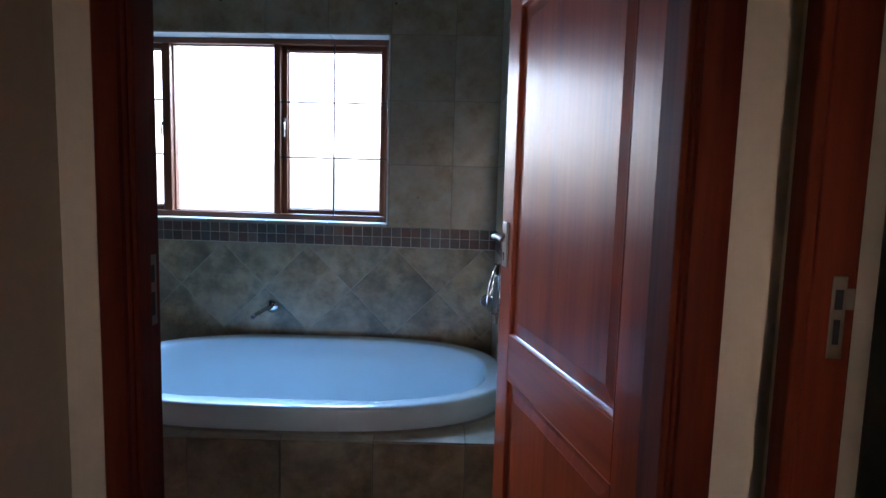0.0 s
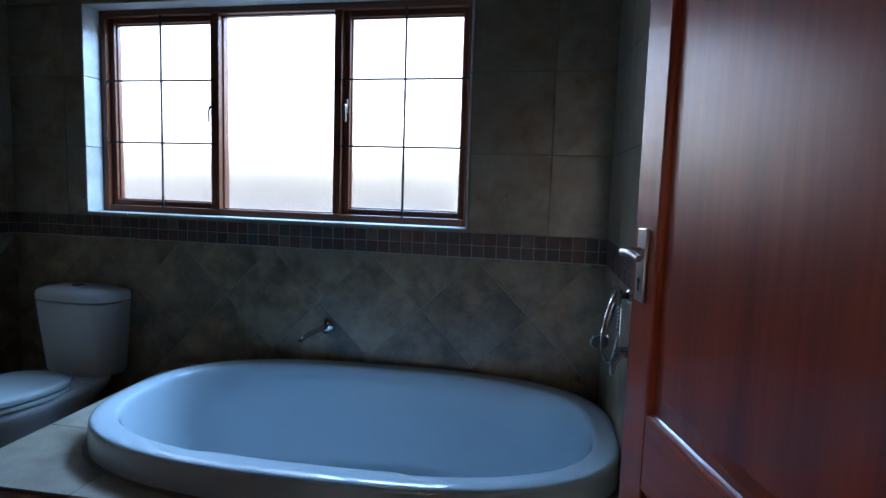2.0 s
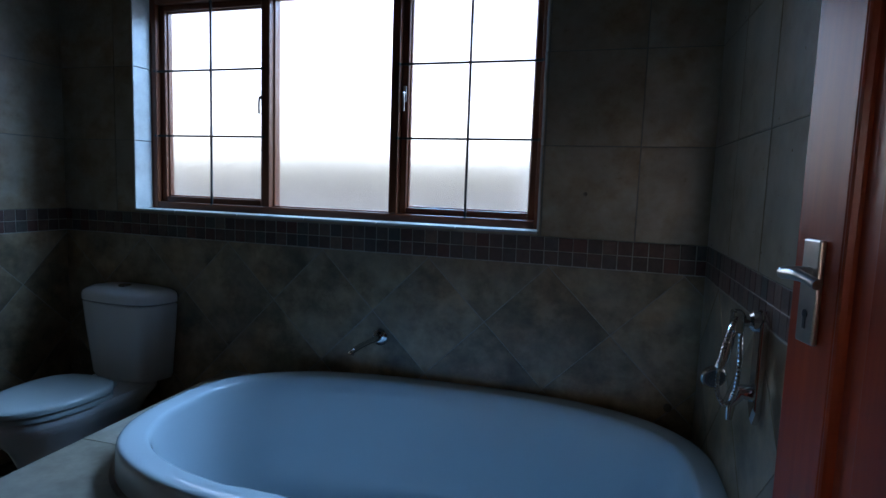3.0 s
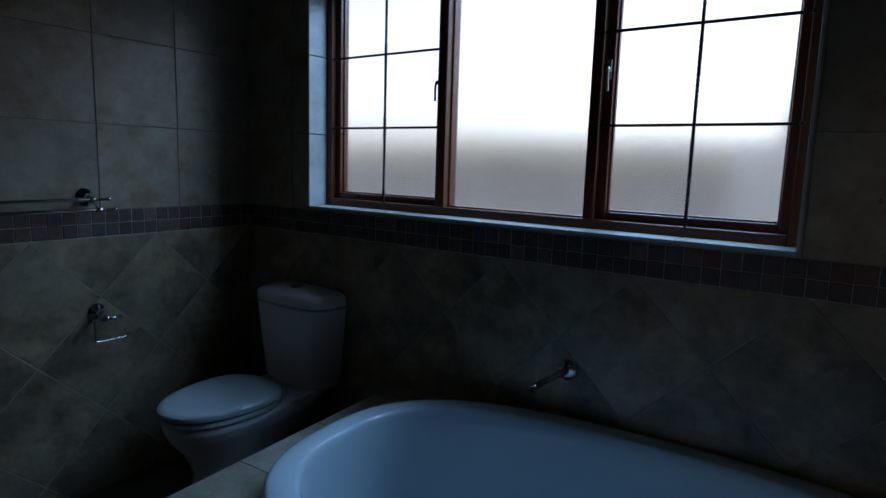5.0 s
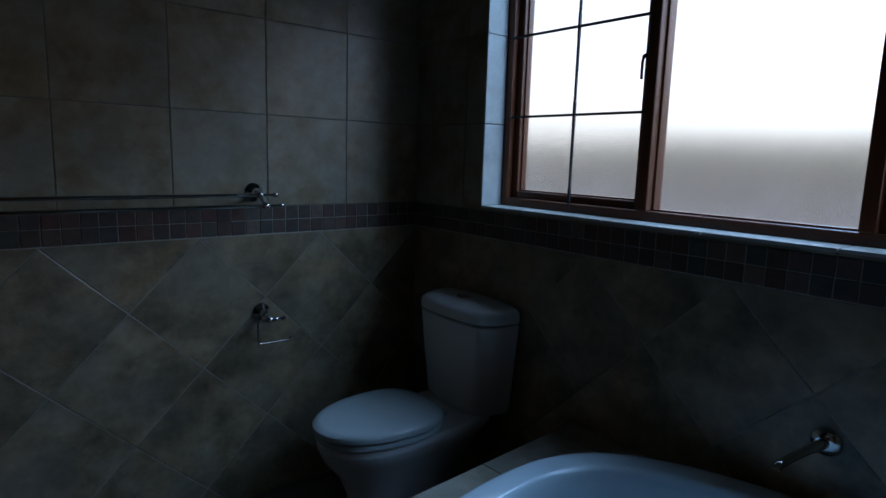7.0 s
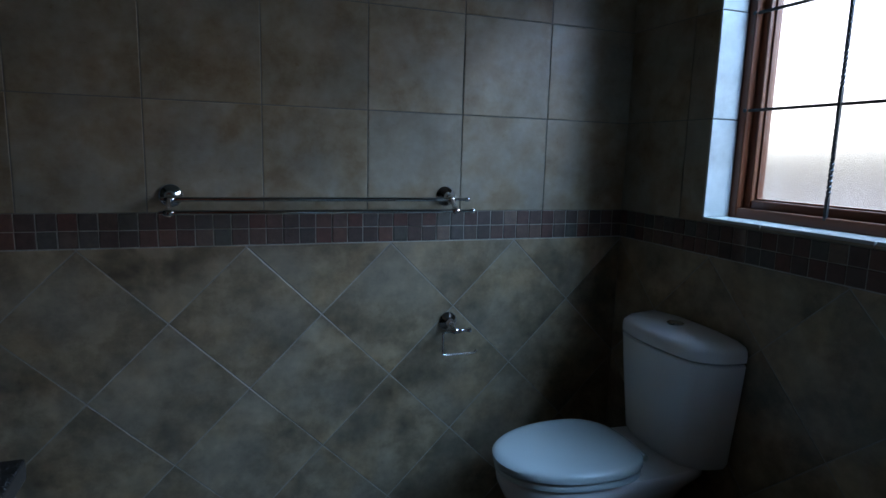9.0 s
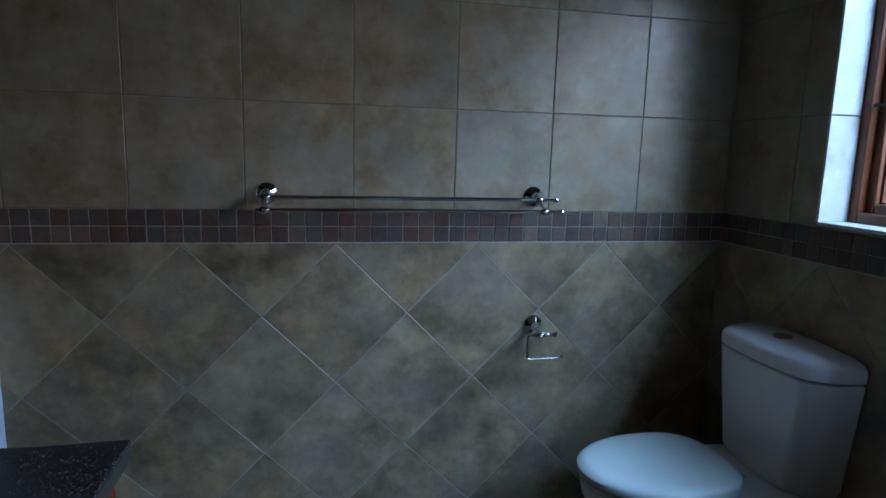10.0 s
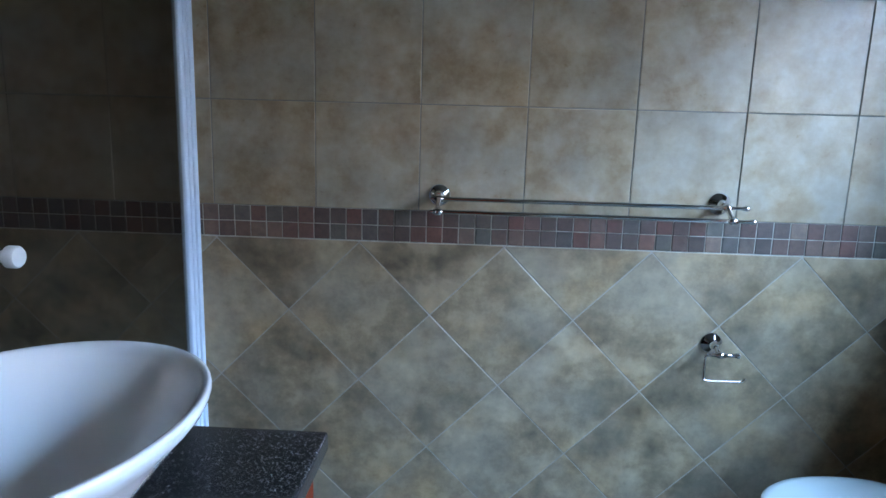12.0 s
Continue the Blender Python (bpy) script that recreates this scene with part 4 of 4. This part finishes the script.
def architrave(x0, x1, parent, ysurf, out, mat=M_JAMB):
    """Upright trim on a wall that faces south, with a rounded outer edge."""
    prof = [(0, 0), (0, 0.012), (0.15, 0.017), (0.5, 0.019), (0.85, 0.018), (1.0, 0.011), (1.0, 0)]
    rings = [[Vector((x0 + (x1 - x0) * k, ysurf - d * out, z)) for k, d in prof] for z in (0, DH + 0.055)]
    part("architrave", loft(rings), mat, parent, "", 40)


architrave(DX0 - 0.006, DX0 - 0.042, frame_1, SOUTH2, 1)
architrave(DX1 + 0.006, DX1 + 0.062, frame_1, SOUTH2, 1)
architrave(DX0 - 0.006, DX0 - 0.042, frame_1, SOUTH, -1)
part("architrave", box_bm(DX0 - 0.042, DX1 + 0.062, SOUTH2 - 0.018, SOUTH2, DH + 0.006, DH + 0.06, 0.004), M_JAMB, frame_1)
strike = part("strike_plate", box_bm(DX0 - 0.0005, DX0 + 0.0022, SOUTH - 0.040, SOUTH - 0.014, 1.152, 1.266, 0.001), M_BRASS, frame_1, "worn nickel strike plate")
for z0, z1 in ((1.222, 1.250), (1.168, 1.206)):
    part("slot", box_bm(DX0 + 0.0018, DX0 + 0.0028, SOUTH - 0.034, SOUTH - 0.022, z0, z1), M_DARK, strike)

frame_2 = tagged(thing("door_frame_2", "mahogany frame of the neighbouring doorway with a nickel strike plate", "door frame", (0, 0, 0)), kind="structure")
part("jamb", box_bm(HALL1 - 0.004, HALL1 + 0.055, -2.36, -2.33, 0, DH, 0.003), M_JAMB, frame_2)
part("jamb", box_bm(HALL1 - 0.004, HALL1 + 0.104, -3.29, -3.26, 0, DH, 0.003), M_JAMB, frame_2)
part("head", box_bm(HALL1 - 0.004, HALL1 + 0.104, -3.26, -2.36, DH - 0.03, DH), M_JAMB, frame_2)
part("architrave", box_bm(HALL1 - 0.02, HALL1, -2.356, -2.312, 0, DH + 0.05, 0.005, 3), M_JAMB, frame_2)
b = box_bm(HALL1 + 0.022, HALL1 + 0.041, -2.3625, -2.3595, 1.170, 1.283, 0.001)
box_bm(HALL1 + 0.035, HALL1 + 0.052, -2.3625, -2.3595, 1.238, 1.267, 0.001, bm=b)
sp = part("strike_plate", b, M_BRASS, frame_2, "nickel strike plate")
part("slot", box_bm(HALL1 + 0.026, HALL1 + 0.036, -2.3635, -2.3622, 1.238, 1.265), M_DARK, sp)
part("slot", box_bm(HALL1 + 0.027, HALL1 + 0.035, -2.3635, -2.3622, 1.190, 1.224), M_DARK, sp)

turned(frame_1, 2.30, SOUTH2)

# ---------------------------------------------------------------- outside, seen only through frosted glass
structure("ground", box_bm(-300, 300, -300, 300, -0.5, -0.3), M_GRASS, "lawn and open ground round the house")
structure("yard_wall", box_bm(1.35, 7.0, 5.0, 5.25, -0.3, 1.72), M_YARD, "plastered yard wall outside the window, coloured as in shade")


def hedge(x0, x1, y0, y1, h, stems=12, label="grey-green evergreen hedge across the lawn"):
    """A loose evergreen hedge made of many small leaf sprays."""
    ob = thing("hedge", label, "hedge", (0, 0, 0))
    rng = random.Random(7)
    b = bmesh.new()
    for k in range(5200):
        x, y = rng.uniform(x0, x1), rng.uniform(y0, y1)
        top = h * (0.86 + 0.14 * noise.noise((x * 0.8, y, 3.1)) + 0.08 * noise.noise((x * 3, y, 1.0)))
        z = -0.3 + (top + 0.3) * rng.random() ** 0.7
        c = Vector((x, y, z))
        d = Vector((rng.gauss(0, 1), rng.gauss(0, 1), rng.gauss(0, 1))).normalized()
        e = d.orthogonal().normalized()
        s = rng.uniform(0.08, 0.17)
        b.faces.new([b.verts.new(c + d * s), b.verts.new(c + e * s * 0.45), b.verts.new(c - d * s), b.verts.new(c - e * s * 0.45)])
    tagged(part("leaves", b, M_LEAF, ob), kind="stuff")
    for k in range(stems):
        x = x0 + (x1 - x0) * (k + 0.5) / stems
        part("stem", tube([(x, (y0 + y1) / 2, -0.3), (x + 0.1, (y0 + y1) / 2, 0.5), (x + 0.05, (y0 + y1) / 2 + 0.1, h * 0.8)], [0.06, 0.045, 0.02], 8), M_TRUNK, ob)
    return ob


hedge(-26, 9, 16, 17.4, 2.1)
hedge(1.75, 5.0, 5.4, 6.4, 2.6, 4, "tall grey-green shrubs behind the yard wall")

# a long low hill in haze on the horizon
rng = random.Random(3)
bm = bmesh.new()
rows = []
for j in range(9):
    row = []
    for i in range(61):
        x = -260 + i * 8.0
        k = math.sin(math.pi * j / 8)
        z = -0.5 + k * (8.0 + 3.0 * noise.noise((x * 0.012, j * 0.3, 0.7)) + 1.4 * noise.noise((x * 0.06, j, 4.2)))
        row.append(bm.verts.new((x, 105 + j * 12.0, z)))
    rows.append(row)
for a, b in zip(rows, rows[1:]):
    for i in range(60):
        bm.faces.new((a[i], a[i + 1], b[i + 1], b[i]))
structure("backdrop_hill", bm, M_HILL, "hazy distant hill beyond the yard")

# ---------------------------------------------------------------- cladding pieces
m_west = Matrix(((0, 0, 1, 0), (1, 0, 0, 0), (0, 1, 0, 0), (0, 0, 0, 1)))
m_north = Matrix(((1, 0, 0, 0), (0, 0, -1, 0), (0, 1, 0, 0), (0, 0, 0, 1)))
m_east = Matrix.Translation((EAST, 0, 0)) @ Matrix(((0, 0, -1, 0), (-1, 0, 0, 0), (0, 1, 0, 0), (0, 0, 0, 1)))
m_shower = Matrix.Translation((1.3, 0, 0)) @ Matrix(((0, 0, -1, 0), (-1, 0, 0, 0), (0, 1, 0, 0), (0, 0, 0, 1)))
m_floor = Matrix.Translation((0, 0, -0.008))
clad(wall_west, m_west, -3.55, -0.008, -0.366, -0.951, mosaic_shift=0.02)
clad(wall_north, m_north, 0.0, EAST, 2.671, 1.424 - 0.0, hole=(WX0, WX1, WZ0, WZ1), mosaic_shift=0.01,
     skip_low=lambda u, v: u > DKX + 0.3 and v < DKZ - 0.25)
m_south = Matrix.Translation((0, SOUTH, 0)) @ Matrix(((-1, 0, 0, 0), (0, 0, 1, 0), (0, 1, 0, 0), (0, 0, 0, 1)))
clad(wall_south, m_south, -DX0 + 0.055, -1.302, -1.9, -1.7)
clad(wall_east, m_east, -0.02, -JOG, 0.34, 0.25, skip_low=lambda u, v: v < DKZ - 0.25)
turned(wall_east, EAST, 0.0)
turned(wall_south, 2.30, SOUTH2)
for i in range(10):
    for j in range(11):
        x0, y0 = 0.04 + T * (i - 1), -0.05 - T * j
        poly = [(max(x0, 0.01), max(y0 - T, -3.54)), (min(x0 + T - J, 3.2), max(y0 - T, -3.54)), (min(x0 + T - J, 3.2), y0 - J), (max(x0, 0.01), y0 - J)]
        if poly[1][0] - poly[0][0] < 0.02 or poly[2][1] - poly[1][1] < 0.02 or (x0 > DKX + 0.02 and y0 - T > DKY) or (x0 > 1.0 and y0 < SOUTH):
            continue
        piece("floor_tile", poly, m_floor, 0.008, M_FLOOR, floor, lo=0.0)
